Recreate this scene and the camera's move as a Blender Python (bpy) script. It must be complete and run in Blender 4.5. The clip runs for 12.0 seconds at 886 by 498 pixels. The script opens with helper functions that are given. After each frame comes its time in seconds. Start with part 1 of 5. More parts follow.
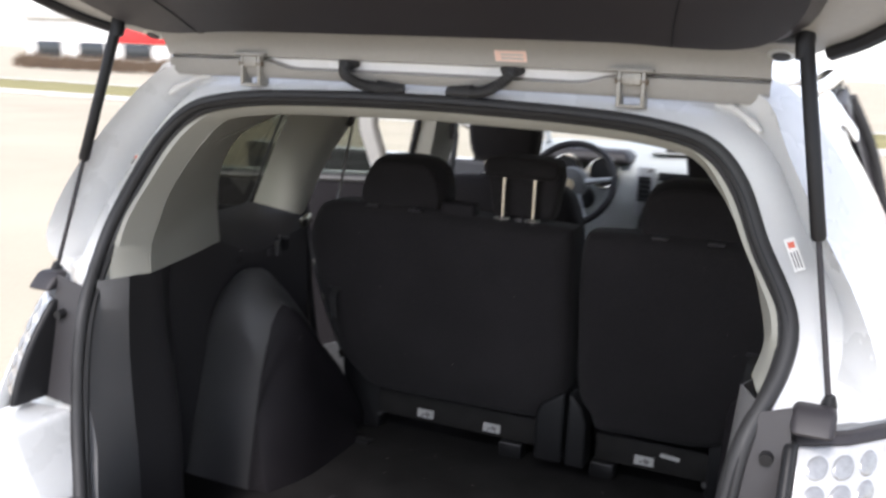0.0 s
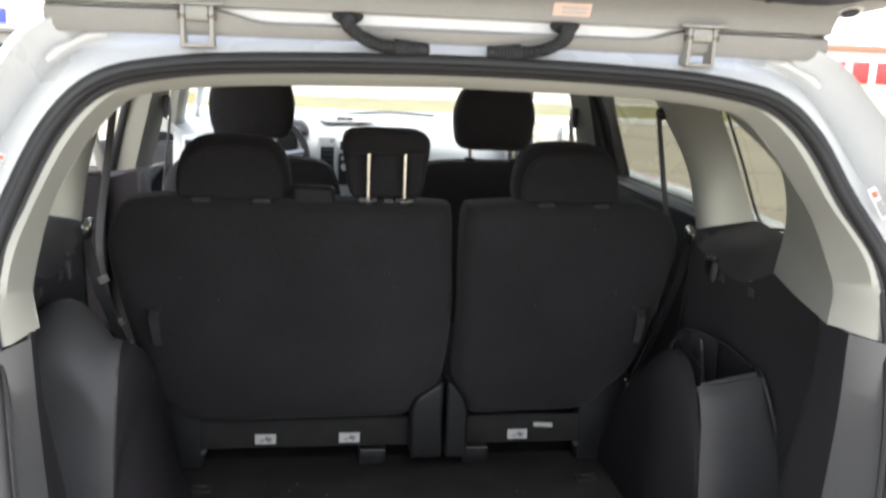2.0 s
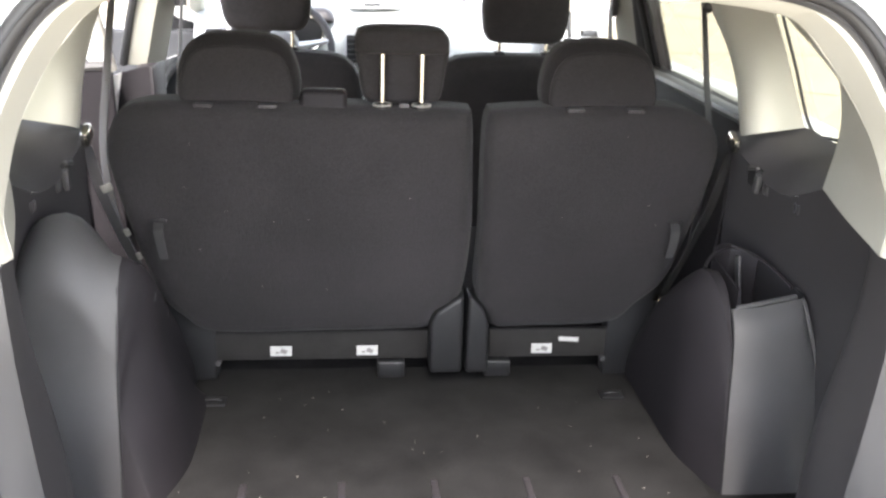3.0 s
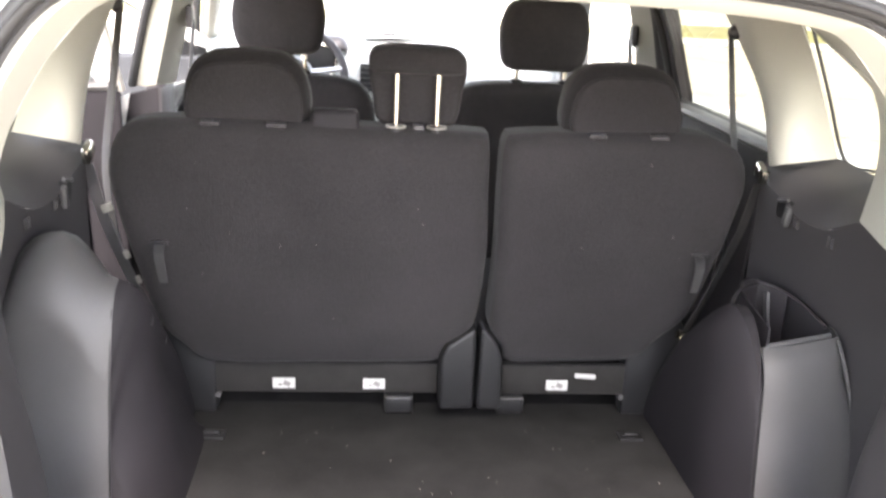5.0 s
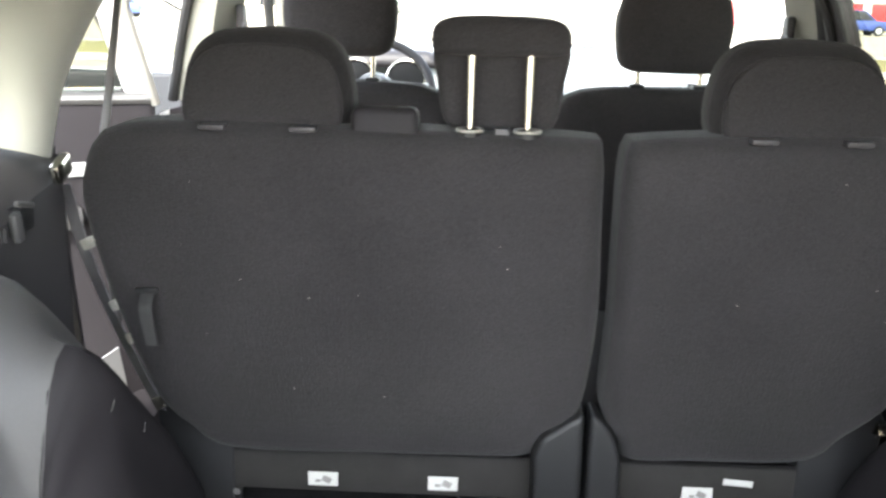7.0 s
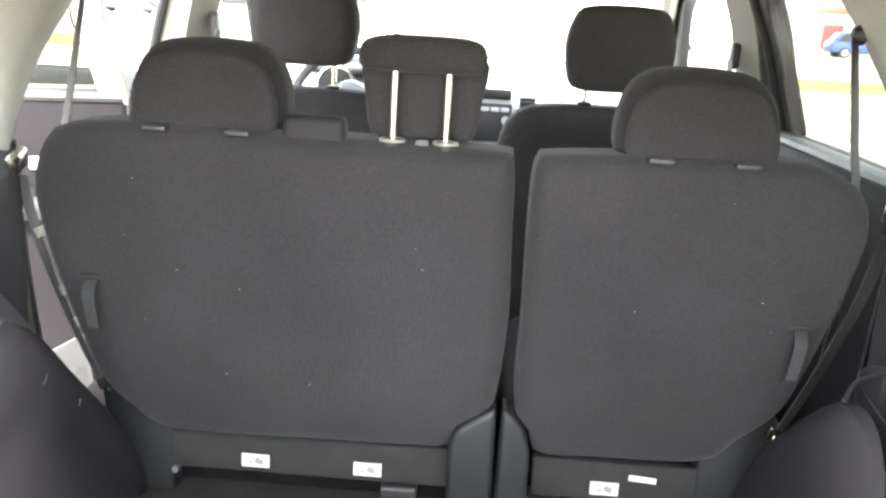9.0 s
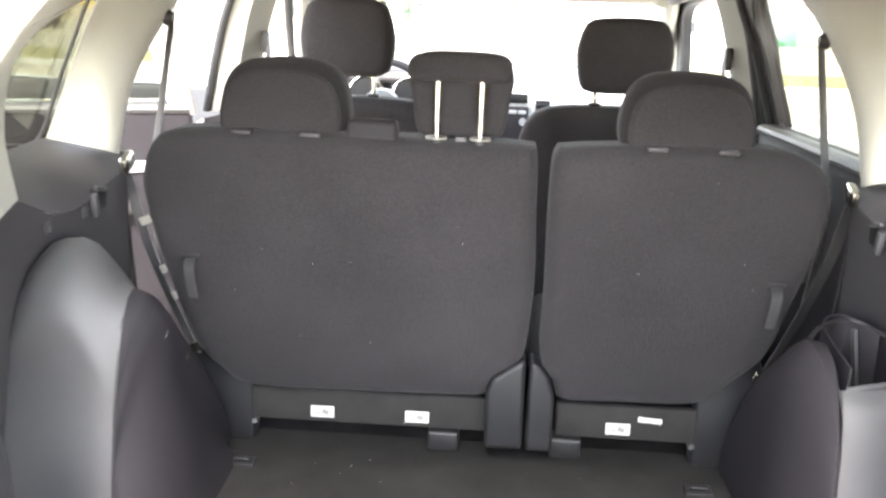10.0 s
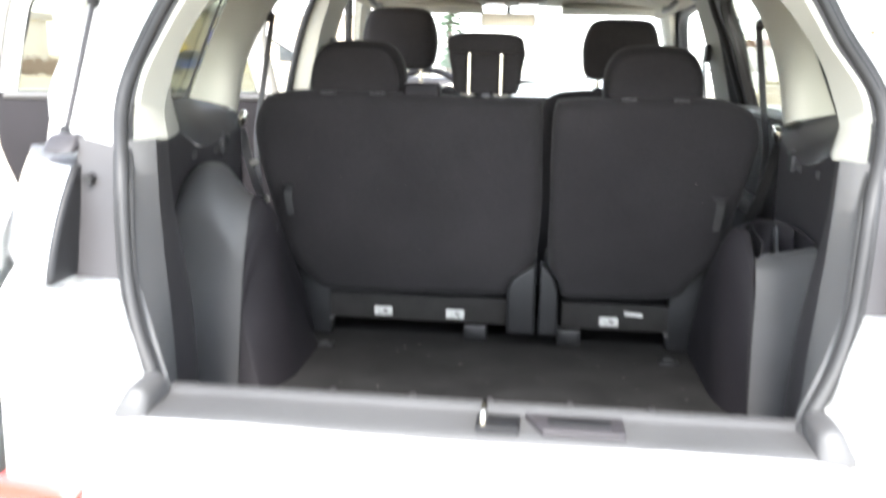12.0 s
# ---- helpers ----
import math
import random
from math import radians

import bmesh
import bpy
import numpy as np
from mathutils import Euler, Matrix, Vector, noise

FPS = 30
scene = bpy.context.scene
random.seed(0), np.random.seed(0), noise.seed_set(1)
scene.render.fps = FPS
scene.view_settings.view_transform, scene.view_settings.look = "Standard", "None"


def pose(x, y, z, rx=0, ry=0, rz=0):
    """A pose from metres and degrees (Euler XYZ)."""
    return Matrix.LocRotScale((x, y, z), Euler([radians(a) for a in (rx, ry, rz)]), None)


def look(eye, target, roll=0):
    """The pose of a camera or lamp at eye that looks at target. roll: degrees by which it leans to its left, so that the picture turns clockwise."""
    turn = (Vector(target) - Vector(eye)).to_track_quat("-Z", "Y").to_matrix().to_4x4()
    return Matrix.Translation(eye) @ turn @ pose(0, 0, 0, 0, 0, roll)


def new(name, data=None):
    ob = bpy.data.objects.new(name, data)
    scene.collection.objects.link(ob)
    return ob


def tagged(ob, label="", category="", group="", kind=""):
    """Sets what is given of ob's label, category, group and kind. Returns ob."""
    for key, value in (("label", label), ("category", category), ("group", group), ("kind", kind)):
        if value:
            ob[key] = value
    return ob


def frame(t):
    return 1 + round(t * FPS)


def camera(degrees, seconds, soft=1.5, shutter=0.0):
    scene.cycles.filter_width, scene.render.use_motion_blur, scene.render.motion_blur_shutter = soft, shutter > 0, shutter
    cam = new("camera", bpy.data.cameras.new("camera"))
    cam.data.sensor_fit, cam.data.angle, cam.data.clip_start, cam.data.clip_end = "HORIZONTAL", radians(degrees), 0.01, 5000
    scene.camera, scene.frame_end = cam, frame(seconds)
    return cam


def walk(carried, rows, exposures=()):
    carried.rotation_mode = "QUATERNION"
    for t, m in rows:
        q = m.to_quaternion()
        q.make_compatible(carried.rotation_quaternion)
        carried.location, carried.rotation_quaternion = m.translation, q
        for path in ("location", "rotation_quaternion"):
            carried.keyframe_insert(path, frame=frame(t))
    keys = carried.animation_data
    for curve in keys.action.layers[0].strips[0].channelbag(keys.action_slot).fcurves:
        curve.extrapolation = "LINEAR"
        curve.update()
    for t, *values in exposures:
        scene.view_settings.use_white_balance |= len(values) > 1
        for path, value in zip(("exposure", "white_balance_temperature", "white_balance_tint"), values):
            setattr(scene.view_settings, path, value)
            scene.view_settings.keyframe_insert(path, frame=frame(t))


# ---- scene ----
cam = camera(52.8, 12.0, 2.55, 0.5)
PATH = [
    (0, (0.638, -1.028, 1.578), (-0.16, 0.759, 1.169), 2.4),
    (0.5, (0.384, -1.119, 1.57), (-0.074, 0.8, 1.244), 2.7),
    (1, (0.174, -1.052, 1.544), (-0.074, 0.897, 1.166), 1.5),
    (1.5, (-0.045, -0.983, 1.542), (0.061, 0.978, 1.166), 2.1),
    (2, (-0.189, -0.908, 1.528), (0.098, 1.024, 1.1), 2.3),
    (2.5, (-0.148, -0.847, 1.555), (0.062, 1.044, 0.938), 1.2),
    (4.5, (-0.117, -0.681, 1.552), (0.068, 1.171, 0.821), 3.5),
    (5, (-0.131, -0.718, 1.513), (0.044, 1.18, 0.907), 2.9),
    (5.5, (-0.071, -0.698, 1.546), (-0.004, 1.219, 0.981), 2.6),
    (6, (-0.091, -0.472, 1.437), (0.005, 1.461, 0.934), 5.3),
    (6.5, (-0.132, -0.27, 1.36), (-0.015, 1.658, 0.844), 3.9),
    (7, (-0.067, -0.251, 1.384), (-0.139, 1.677, 0.856), 1.3),
    (7.5, (-0.012, -0.259, 1.402), (-0.009, 1.671, 0.875), 1.1),
    (9.5, (0.057, -0.445, 1.409), (-0.042, 1.487, 0.901), 3.8),
    (10, (0.03, -0.617, 1.429), (-0.085, 1.315, 0.925), 2.0),
    (10.5, (0.019, -0.795, 1.451), (-0.074, 1.137, 0.941), 1.5),
    (11, (0.063, -0.881, 1.458), (-0.046, 1.056, 0.973), 1.2),
    (11.5, (0.15, -1.012, 1.401), (-0.086, 0.926, 0.967), -0.2),
    (11.8, (0.136, -1.122, 1.365), (-0.12, 0.823, 0.973), 0.3),
    (12, (0.098, -1.216, 1.304), (-0.112, 0.73, 0.892), 1.2),
]
EXPOSURES = [(0.0, 1.35, 6330, 15.0), (0.5, 1.5, 6180, 14.0), (1.0, 1.65, 6510, 17.0), (1.5, 2.12, 6510, 12.0), (2.0, 2.02, 6510, 11.0), (2.4, 3.1, 6510, 11.0), (2.7, 3.4, 6610, 12.0), (4.3, 4.05, 6850, 15.5), (5.0, 3.9, 6850, 16.5), (6.0, 3.35, 6750, 14.5), (6.5, 3.2, 6630, 10.0), (7.0, 3.7, 6580, 8.0), (7.5, 3.8, 6640, 7.5), (9.5, 4.4, 6670, 10.0), (10.5, 4.25, 6800, 14.5), (11.0, 4.0, 6800, 13.5), (11.5, 3.7, 6650, 11.5), (12.0, 3.34, 6410, 9.5)]
walk(cam, [(t, look(eye, target, roll)) for t, eye, target, roll in PATH], EXPOSURES)


# ---- world, sun ----
world = bpy.data.worlds.new("sky")
scene.world = world
world.use_nodes = True
wn = world.node_tree.nodes
sky = wn.new("ShaderNodeTexSky")
sky.sky_type = "NISHITA"
sky.sun_disc = False
sky.sun_elevation, sky.sun_rotation = radians(48), radians(180)
sky.dust_density, sky.air_density = 0.8, 1.0
wn["Background"].inputs[1].default_value = 0.15
haze = wn.new("ShaderNodeHueSaturation")
haze.inputs["Saturation"].default_value = 0.4
world.node_tree.links.new(sky.outputs[0], haze.inputs["Color"])
world.node_tree.links.new(haze.outputs[0], wn["Background"].inputs[0])
sun = new("sun", bpy.data.lights.new("sun", "SUN"))
sun.data.energy, sun.data.angle, sun.data.color = 1.5, radians(12), (1.0, 0.965, 0.91)
sun.matrix_world = look((0, 0, 0), (0.0, 0.669, -0.743))


# ---- materials ----
def material(name, color, rough=0.5, metal=0.0, vary=0.15, scale=8.0, fine=300.0, bump=0.2, coat=0.0, spec=0.5, color2=None, sheen=0.0):
    """Procedural surface: two scales of colour variation and a fine relief, in metres."""
    m = bpy.data.materials.new(name)
    m.use_nodes = True
    nt = m.node_tree
    n, l = nt.nodes, nt.links
    b = n["Principled BSDF"]
    co = n.new("ShaderNodeTexCoord")
    big, small = n.new("ShaderNodeTexNoise"), n.new("ShaderNodeTexNoise")
    big.inputs["Scale"].default_value, big.inputs["Detail"].default_value = scale, 4
    small.inputs["Scale"].default_value, small.inputs["Detail"].default_value = fine, 3
    for t in (big, small):
        l.new(co.outputs["Object"], t.inputs["Vector"])
    ramp = n.new("ShaderNodeValToRGB")
    c2 = color2 or tuple(c * (1 - vary) for c in color)
    hi = tuple(min(1, c * (1 + vary * 0.6)) for c in color)
    ramp.color_ramp.elements[0].position, ramp.color_ramp.elements[1].position = 0.3, 0.7
    ramp.color_ramp.elements[0].color, ramp.color_ramp.elements[1].color = (*c2, 1), (*hi, 1)
    mix = n.new("ShaderNodeMath")
    mix.operation = "MULTIPLY_ADD"
    mix.inputs[1].default_value = 0.45
    l.new(small.outputs["Fac"], mix.inputs[0])
    add = n.new("ShaderNodeMath")
    add.operation = "MULTIPLY"
    add.inputs[1].default_value = 0.55
    l.new(big.outputs["Fac"], add.inputs[0])
    l.new(add.outputs[0], mix.inputs[2])
    l.new(mix.outputs[0], ramp.inputs["Fac"])
    l.new(ramp.outputs[0], b.inputs["Base Color"])
    rr = n.new("ShaderNodeMapRange")
    rr.inputs["To Min"].default_value, rr.inputs["To Max"].default_value = max(0.02, rough - 0.08), min(1, rough + 0.08)
    l.new(big.outputs["Fac"], rr.inputs["Value"])
    l.new(rr.outputs[0], b.inputs["Roughness"])
    b.inputs["Metallic"].default_value = metal
    b.inputs["Specular IOR Level"].default_value = spec
    b.inputs["Coat Weight"].default_value = coat
    b.inputs["Coat Roughness"].default_value = 0.06
    b.inputs["Sheen Weight"].default_value = sheen
    if bump:
        bp = n.new("ShaderNodeBump")
        bp.inputs["Strength"].default_value, bp.inputs["Distance"].default_value = bump, 0.001
        l.new(small.outputs["Fac"], bp.inputs["Height"])
        l.new(bp.outputs[0], b.inputs["Normal"])
    return m


def glass_material(name, tint, gloss=0.06):
    m = bpy.data.materials.new(name)
    m.use_nodes = True
    nt = m.node_tree
    n, l = nt.nodes, nt.links
    n.remove(n["Principled BSDF"])
    tr, gl, mx, fr = n.new("ShaderNodeBsdfTransparent"), n.new("ShaderNodeBsdfGlossy"), n.new("ShaderNodeMixShader"), n.new("ShaderNodeLayerWeight")
    tr.inputs[0].default_value = (*tint, 1)
    gl.inputs["Roughness"].default_value = 0.02
    fr.inputs["Blend"].default_value = 0.5
    power, scaled = n.new("ShaderNodeMath"), n.new("ShaderNodeMath")
    power.operation, scaled.operation = "POWER", "MULTIPLY_ADD"
    power.inputs[1].default_value = 5.0
    scaled.inputs[1].default_value, scaled.inputs[2].default_value = 0.6, gloss
    l.new(fr.outputs["Facing"], power.inputs[0])
    l.new(power.outputs[0], scaled.inputs[0])
    l.new(scaled.outputs[0], mx.inputs[0])
    l.new(tr.outputs[0], mx.inputs[1])
    l.new(gl.outputs[0], mx.inputs[2])
    l.new(mx.outputs[0], n["Material Output"].inputs[0])
    return m


PAINT = material("white_car_paint", (0.65, 0.66, 0.66), 0.28, vary=0.03, bump=0.02, coat=0.8, fine=120)
PAINT_IN = material("white_inner_paint", (0.68, 0.675, 0.65), 0.42, vary=0.06, bump=0.05, coat=0.3, fine=90)
# white lid paint greyed to carry the shade under the raised tailgate
LIDIN = material("shade_greyed_inner_paint", (0.27, 0.263, 0.245), 0.45, vary=0.08, scale=6, fine=120, bump=0.06, coat=0.2)
BEIGE = material("beige_grained_plastic", (0.325, 0.322, 0.282), 0.6, vary=0.06, scale=5, fine=900, bump=0.25)
LINER = material("beige_headliner_cloth", (0.47, 0.455, 0.385), 0.95, vary=0.08, scale=6, fine=1200, bump=0.5)
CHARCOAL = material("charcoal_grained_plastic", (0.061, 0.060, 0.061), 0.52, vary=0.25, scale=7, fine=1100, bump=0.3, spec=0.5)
# charcoal trim plastic lightened for the daylight on its rear edge
EDGETRIM = material("lit_edge_grained_plastic", (0.105, 0.104, 0.105), 0.5, vary=0.15, scale=7, fine=1100, bump=0.3, spec=0.45)
DOORTRIM = material("dark_grey_door_trim", (0.033, 0.0345, 0.0385), 0.55, vary=0.2, scale=7, fine=800, bump=0.3, spec=0.4)
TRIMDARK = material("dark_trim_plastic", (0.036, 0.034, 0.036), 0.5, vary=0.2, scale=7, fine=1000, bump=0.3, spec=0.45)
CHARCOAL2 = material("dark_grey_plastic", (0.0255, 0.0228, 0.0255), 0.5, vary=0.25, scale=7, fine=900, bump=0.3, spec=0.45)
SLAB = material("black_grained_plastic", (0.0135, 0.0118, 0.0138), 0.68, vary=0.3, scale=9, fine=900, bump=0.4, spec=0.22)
BLACK = material("black_plastic", (0.012, 0.012, 0.013), 0.48, vary=0.25, fine=500, bump=0.15, spec=0.3)
RUBBER = material("black_rubber", (0.022, 0.022, 0.023), 0.6, vary=0.25, scale=12, fine=500, bump=0.2)
CARPET = material("dark_cargo_carpet", (0.0175, 0.0170, 0.0172), 1.0, vary=0.55, scale=11, fine=300, bump=1.0, spec=0.08, sheen=0.0)
FLAPCLOTH = material("grey_felt_flap", (0.0225, 0.0215, 0.021), 1.0, vary=0.3, scale=20, fine=700, bump=0.8, spec=0.1)
CHROME = material("chrome", (0.72, 0.69, 0.61), 0.2, metal=1.0, vary=0.05, bump=0)
STEEL = material("zinc_plated_steel", (0.55, 0.54, 0.5), 0.35, metal=0.9, vary=0.15, bump=0.1)
HINGE = material("dull_grey_steel", (0.34, 0.33, 0.30), 0.5, metal=0.35, vary=0.25, scale=30, fine=200, bump=0.2)
RUST = material("rusty_steel", (0.15, 0.12, 0.09), 0.8, metal=0.2, vary=0.4, scale=60, fine=300, bump=0.4)
SILVER = material("silver_painted_plastic", (0.58, 0.59, 0.60), 0.30, metal=0.55, vary=0.05, bump=0.02)
DASHTOP = material("light_grey_dashboard_plastic", (0.48, 0.50, 0.49), 0.5, vary=0.08, scale=6, fine=700, bump=0.3)
DASH = material("grey_dashboard_plastic", (0.16, 0.165, 0.17), 0.5, vary=0.12, scale=6, fine=700, bump=0.4)
LABEL = material("white_label", (0.42, 0.42, 0.405), 0.5, vary=0.04, bump=0)
STICKER = material("white_sticker", (0.82, 0.82, 0.8), 0.4, vary=0.03, bump=0)
INK = material("dark_ink", (0.17, 0.165, 0.16), 0.6, bump=0)
REDINK = material("red_ink", (0.7, 0.16, 0.1), 0.6, bump=0)
PEACH = material("pale_red_sticker", (0.74, 0.53, 0.45), 0.5, vary=0.05, bump=0)
BELT = material("grey_seat_belt_webbing", (0.10, 0.098, 0.104), 0.7, vary=0.15, fine=600, bump=0.6)
LINT = material("pale_lint", (0.26, 0.245, 0.22), 0.9, vary=0.2, bump=0)
STRAP = material("dark_woven_strap", (0.017, 0.0165, 0.017), 0.8, vary=0.2, fine=600, bump=0.6)
GLASS = glass_material("clear_glass", (0.93, 0.96, 0.95))
BACKGLASS = glass_material("rear_window_glass", (0.30, 0.33, 0.32), 0.12)
TINT = glass_material("privacy_glass", (0.29, 0.30, 0.26))
LENS = material("clear_lamp_lens", (0.42, 0.425, 0.43), 0.12, vary=0.08, bump=0.02, coat=1.0)
REFLECTOR = material("lamp_reflector", (0.30, 0.305, 0.31), 0.2, metal=0.3, vary=0.25, scale=120, fine=500, bump=0.1, coat=0.6)
REDLENS = material("red_lamp_lens", (0.55, 0.03, 0.02), 0.15, vary=0.1, bump=0.02, coat=1.0)
TYRE = material("tyre_rubber", (0.02, 0.02, 0.02), 0.85, vary=0.3, fine=200, bump=0.4)


def seat_cloth(name, color):
    """Woven cloth: noise mottling, a fine crossed weave relief and slight lint."""
    m = material(name, color, 0.95, vary=0.42, scale=5, fine=330, bump=0.7, spec=0.15, sheen=0.05)
    nt = m.node_tree
    n, l = nt.nodes, nt.links
    b = n["Principled BSDF"]
    co = n.new("ShaderNodeTexCoord")
    fleck, span, mul = n.new("ShaderNodeTexNoise"), n.new("ShaderNodeMapRange"), n.new("ShaderNodeMix")
    fleck.inputs["Scale"].default_value, fleck.inputs["Detail"].default_value = 800, 1
    span.inputs["From Min"].default_value, span.inputs["From Max"].default_value = 0.3, 0.7
    span.inputs["To Min"].default_value, span.inputs["To Max"].default_value = 0.66, 1.38
    mul.data_type, mul.blend_type = "RGBA", "MULTIPLY"
    mul.inputs["Factor"].default_value = 1.0
    l.new(co.outputs["Object"], fleck.inputs["Vector"])
    l.new(fleck.outputs["Fac"], span.inputs["Value"])
    l.new(b.inputs["Base Color"].links[0].from_socket, mul.inputs["A"])
    l.new(span.outputs[0], mul.inputs["B"])
    l.new(mul.outputs["Result"], b.inputs["Base Color"])
    weave = n.new("ShaderNodeTexVoronoi")
    weave.inputs["Scale"].default_value, weave.inputs["Randomness"].default_value = 330, 0.55
    stretch = n.new("ShaderNodeMapping")
    stretch.inputs["Scale"].default_value = (0.6, 0.6, 1.2)
    l.new(co.outputs["Object"], stretch.inputs["Vector"])
    l.new(stretch.outputs[0], weave.inputs["Vector"])
    bp = n.new("ShaderNodeBump")
    bp.inputs["Strength"].default_value, bp.inputs["Distance"].default_value = 0.5, 0.0015
    l.new(weave.outputs["Distance"], bp.inputs["Height"])
    old = b.inputs["Normal"].links[0].from_node
    l.new(old.outputs[0], bp.inputs["Normal"])
    l.new(bp.outputs[0], b.inputs["Normal"])
    return m


CLOTH = seat_cloth("black_seat_cloth", (0.0205, 0.0189, 0.0200))
# the black seat cloth again, lightened to stand in for bright haze
CLOTH3 = seat_cloth("lightened_front_seat_cloth", (0.036, 0.0335, 0.036))
CLOTH2 = seat_cloth("black_side_cloth", (0.0165, 0.0150, 0.0163))


# ---- building helpers ----
def empty(name, label, category, at=(0, 0, 0), group="", kind=""):
    ob = new(name)
    ob.location = at
    return tagged(ob, label, category, group, kind)


def part(name, bm, mat, parent=None, label="", smooth=True, at=None):
    """Links a bmesh, in world places, as one mesh object under a thing or part."""
    bmesh.ops.recalc_face_normals(bm, faces=bm.faces)
    me = bpy.data.meshes.new(name)
    bm.to_mesh(me)
    bm.free()
    me.materials.append(mat)
    if smooth:
        me.polygons.foreach_set("use_smooth", [True] * len(me.polygons))
        me.set_sharp_from_angle(angle=radians(38))
    ob = new(name, me)
    if at is not None:
        ob.location = at
    if parent is not None:
        ob.parent = parent
        base = parent.location.copy()
        if parent.parent is not None:
            base = base + parent.parent.location
        ob.location = ob.location - base
    if label:
        ob["label"] = label
    return ob


def box(size, at=(0, 0, 0), bevel=0.004, seg=2, rot=None, taper=(1, 1), bm=None):
    """A rounded box; taper scales its top in x and y."""
    own = bmesh.new()
    bmesh.ops.create_cube(own, size=1)
    for v in own.verts:
        k = taper if v.co.z > 0 else (1, 1)
        v.co = Vector((v.co.x * size[0] * k[0], v.co.y * size[1] * k[1], v.co.z * size[2]))
    if bevel:
        bmesh.ops.bevel(own, geom=own.edges[:], offset=min(bevel, min(size) * 0.45), segments=seg, profile=0.5, affect="EDGES")
    m = Matrix.Translation(at) @ (pose(0, 0, 0, *rot) if rot else Matrix())
    bmesh.ops.transform(own, matrix=m, verts=own.verts)
    return merged(bm, own)


def merged(bm, own):
    if bm is None:
        return own
    me = bpy.data.meshes.new("tmp")
    own.to_mesh(me)
    own.free()
    bm.from_mesh(me)
    bpy.data.meshes.remove(me)
    return bm


def resample(pts, n, closed=False):
    """n points at even steps along a smooth curve through pts."""
    p = [Vector(q) for q in pts]
    fine = []
    k = len(p)
    for i in range(k if closed else k - 1):
        a = p[(i - 1) % k] if closed or i > 0 else p[0] * 2 - p[1]
        b, c = p[i], p[(i + 1) % k]
        d = p[(i + 2) % k] if closed or i + 2 < k else p[-1] * 2 - p[-2]
        for j in range(12):
            t = j / 12
            fine.append(0.5 * ((2 * b) + (c - a) * t + (2 * a - 5 * b + 4 * c - d) * t * t + (3 * b - a - 3 * c + d) * t ** 3))
    fine.append(p[0] if closed else p[-1])
    s = [0.0]
    for a, b in zip(fine, fine[1:]):
        s.append(s[-1] + (b - a).length)
    out, j = [], 0
    m = n if closed else n - 1
    for i in range(n):
        want = s[-1] * i / m
        while j < len(s) - 2 and s[j + 1] < want:
            j += 1
        f = (want - s[j]) / max(1e-9, s[j + 1] - s[j])
        out.append(fine[j].lerp(fine[j + 1], f))
    return out


def loft(curves, around=False, along=False, cap=False, bm=None):
    """Faces between curves of equal length. around: each curve is a closed loop; along: last joins first."""
    bm = bm or bmesh.new()
    rows = [[bm.verts.new(p) for p in c] for c in curves]
    n = len(rows[0])
    pairs = list(zip(rows, rows[1:])) + ([(rows[-1], rows[0])] if along else [])
    for a, b in pairs:
        for i in range(n if around else n - 1):
            bm.faces.new((a[i], a[(i + 1) % n], b[(i + 1) % n], b[i]))
    if cap:
        bm.faces.new(rows[0][::-1])
        bm.faces.new(rows[-1])
    return bm


def sheet(curves, n=24, thick=0.004, steps=0):
    """A smooth panel through several curves, given thickness."""
    cs = [resample(c, n) for c in curves]
    if steps:
        cols = [resample([c[i] for c in cs], steps) for i in range(n)]
        cs = [[cols[i][k] for i in range(n)] for k in range(steps)]
    bm = loft(cs)
    bmesh.ops.recalc_face_normals(bm, faces=bm.faces)
    if thick:
        bmesh.ops.solidify(bm, geom=bm.faces[:], thickness=thick)
    return bm


def tube(pts, r, seg=10, n=0, closed=False, flat=1.0, bm=None, side=(0, 0, 1)):
    """A round bar along pts; r may be a list; flat squeezes it across the direction 'side'."""
    c = resample(pts, n, closed) if n else [Vector(p) for p in pts]
    k = len(c)
    rings = []
    for i, p in enumerate(c):
        a, b = c[(i - 1) % k] if closed or i else c[0], c[(i + 1) % k] if closed or i < k - 1 else c[-1]
        d = (b - a).normalized()
        u = d.cross(Vector(side))
        if u.length < 0.05:
            u = d.cross(Vector((0, 1, 0)))
        u.normalize()
        w = u.cross(d).normalized()
        rad = r[i] if isinstance(r, (list, tuple)) else r
        rings.append([p + u * math.cos(q) * rad + w * math.sin(q) * rad * flat for q in (2 * math.pi * j / seg for j in range(seg))])
    return loft(rings, around=True, along=closed, cap=not closed, bm=bm)


def prism(outline, axis, lo, hi, bevel=0.0, seg=3, bm=None, cuts=0):
    """A polygon given in the two other axes, drawn out along axis from lo to hi."""
    def place(a, b, c):
        return {"x": (c, a, b), "y": (a, c, b), "z": (a, b, c)}[axis]
    own = loft([[Vector(place(a, b, lo + (hi - lo) * k / (cuts + 1))) for a, b in outline] for k in range(cuts + 2)], around=True, cap=True)
    bmesh.ops.recalc_face_normals(own, faces=own.faces)
    if bevel:
        edges = [e for e in own.edges if not cuts or e.calc_face_angle(0) > 0.3]
        bmesh.ops.bevel(own, geom=edges, offset=bevel, segments=seg, profile=0.5, affect="EDGES", clamp_overlap=True)
    return merged(bm, own)


def smooth2(outline, n):
    return [(v.x, v.y) for v in resample([(a, b, 0) for a, b in outline], n, closed=True)]


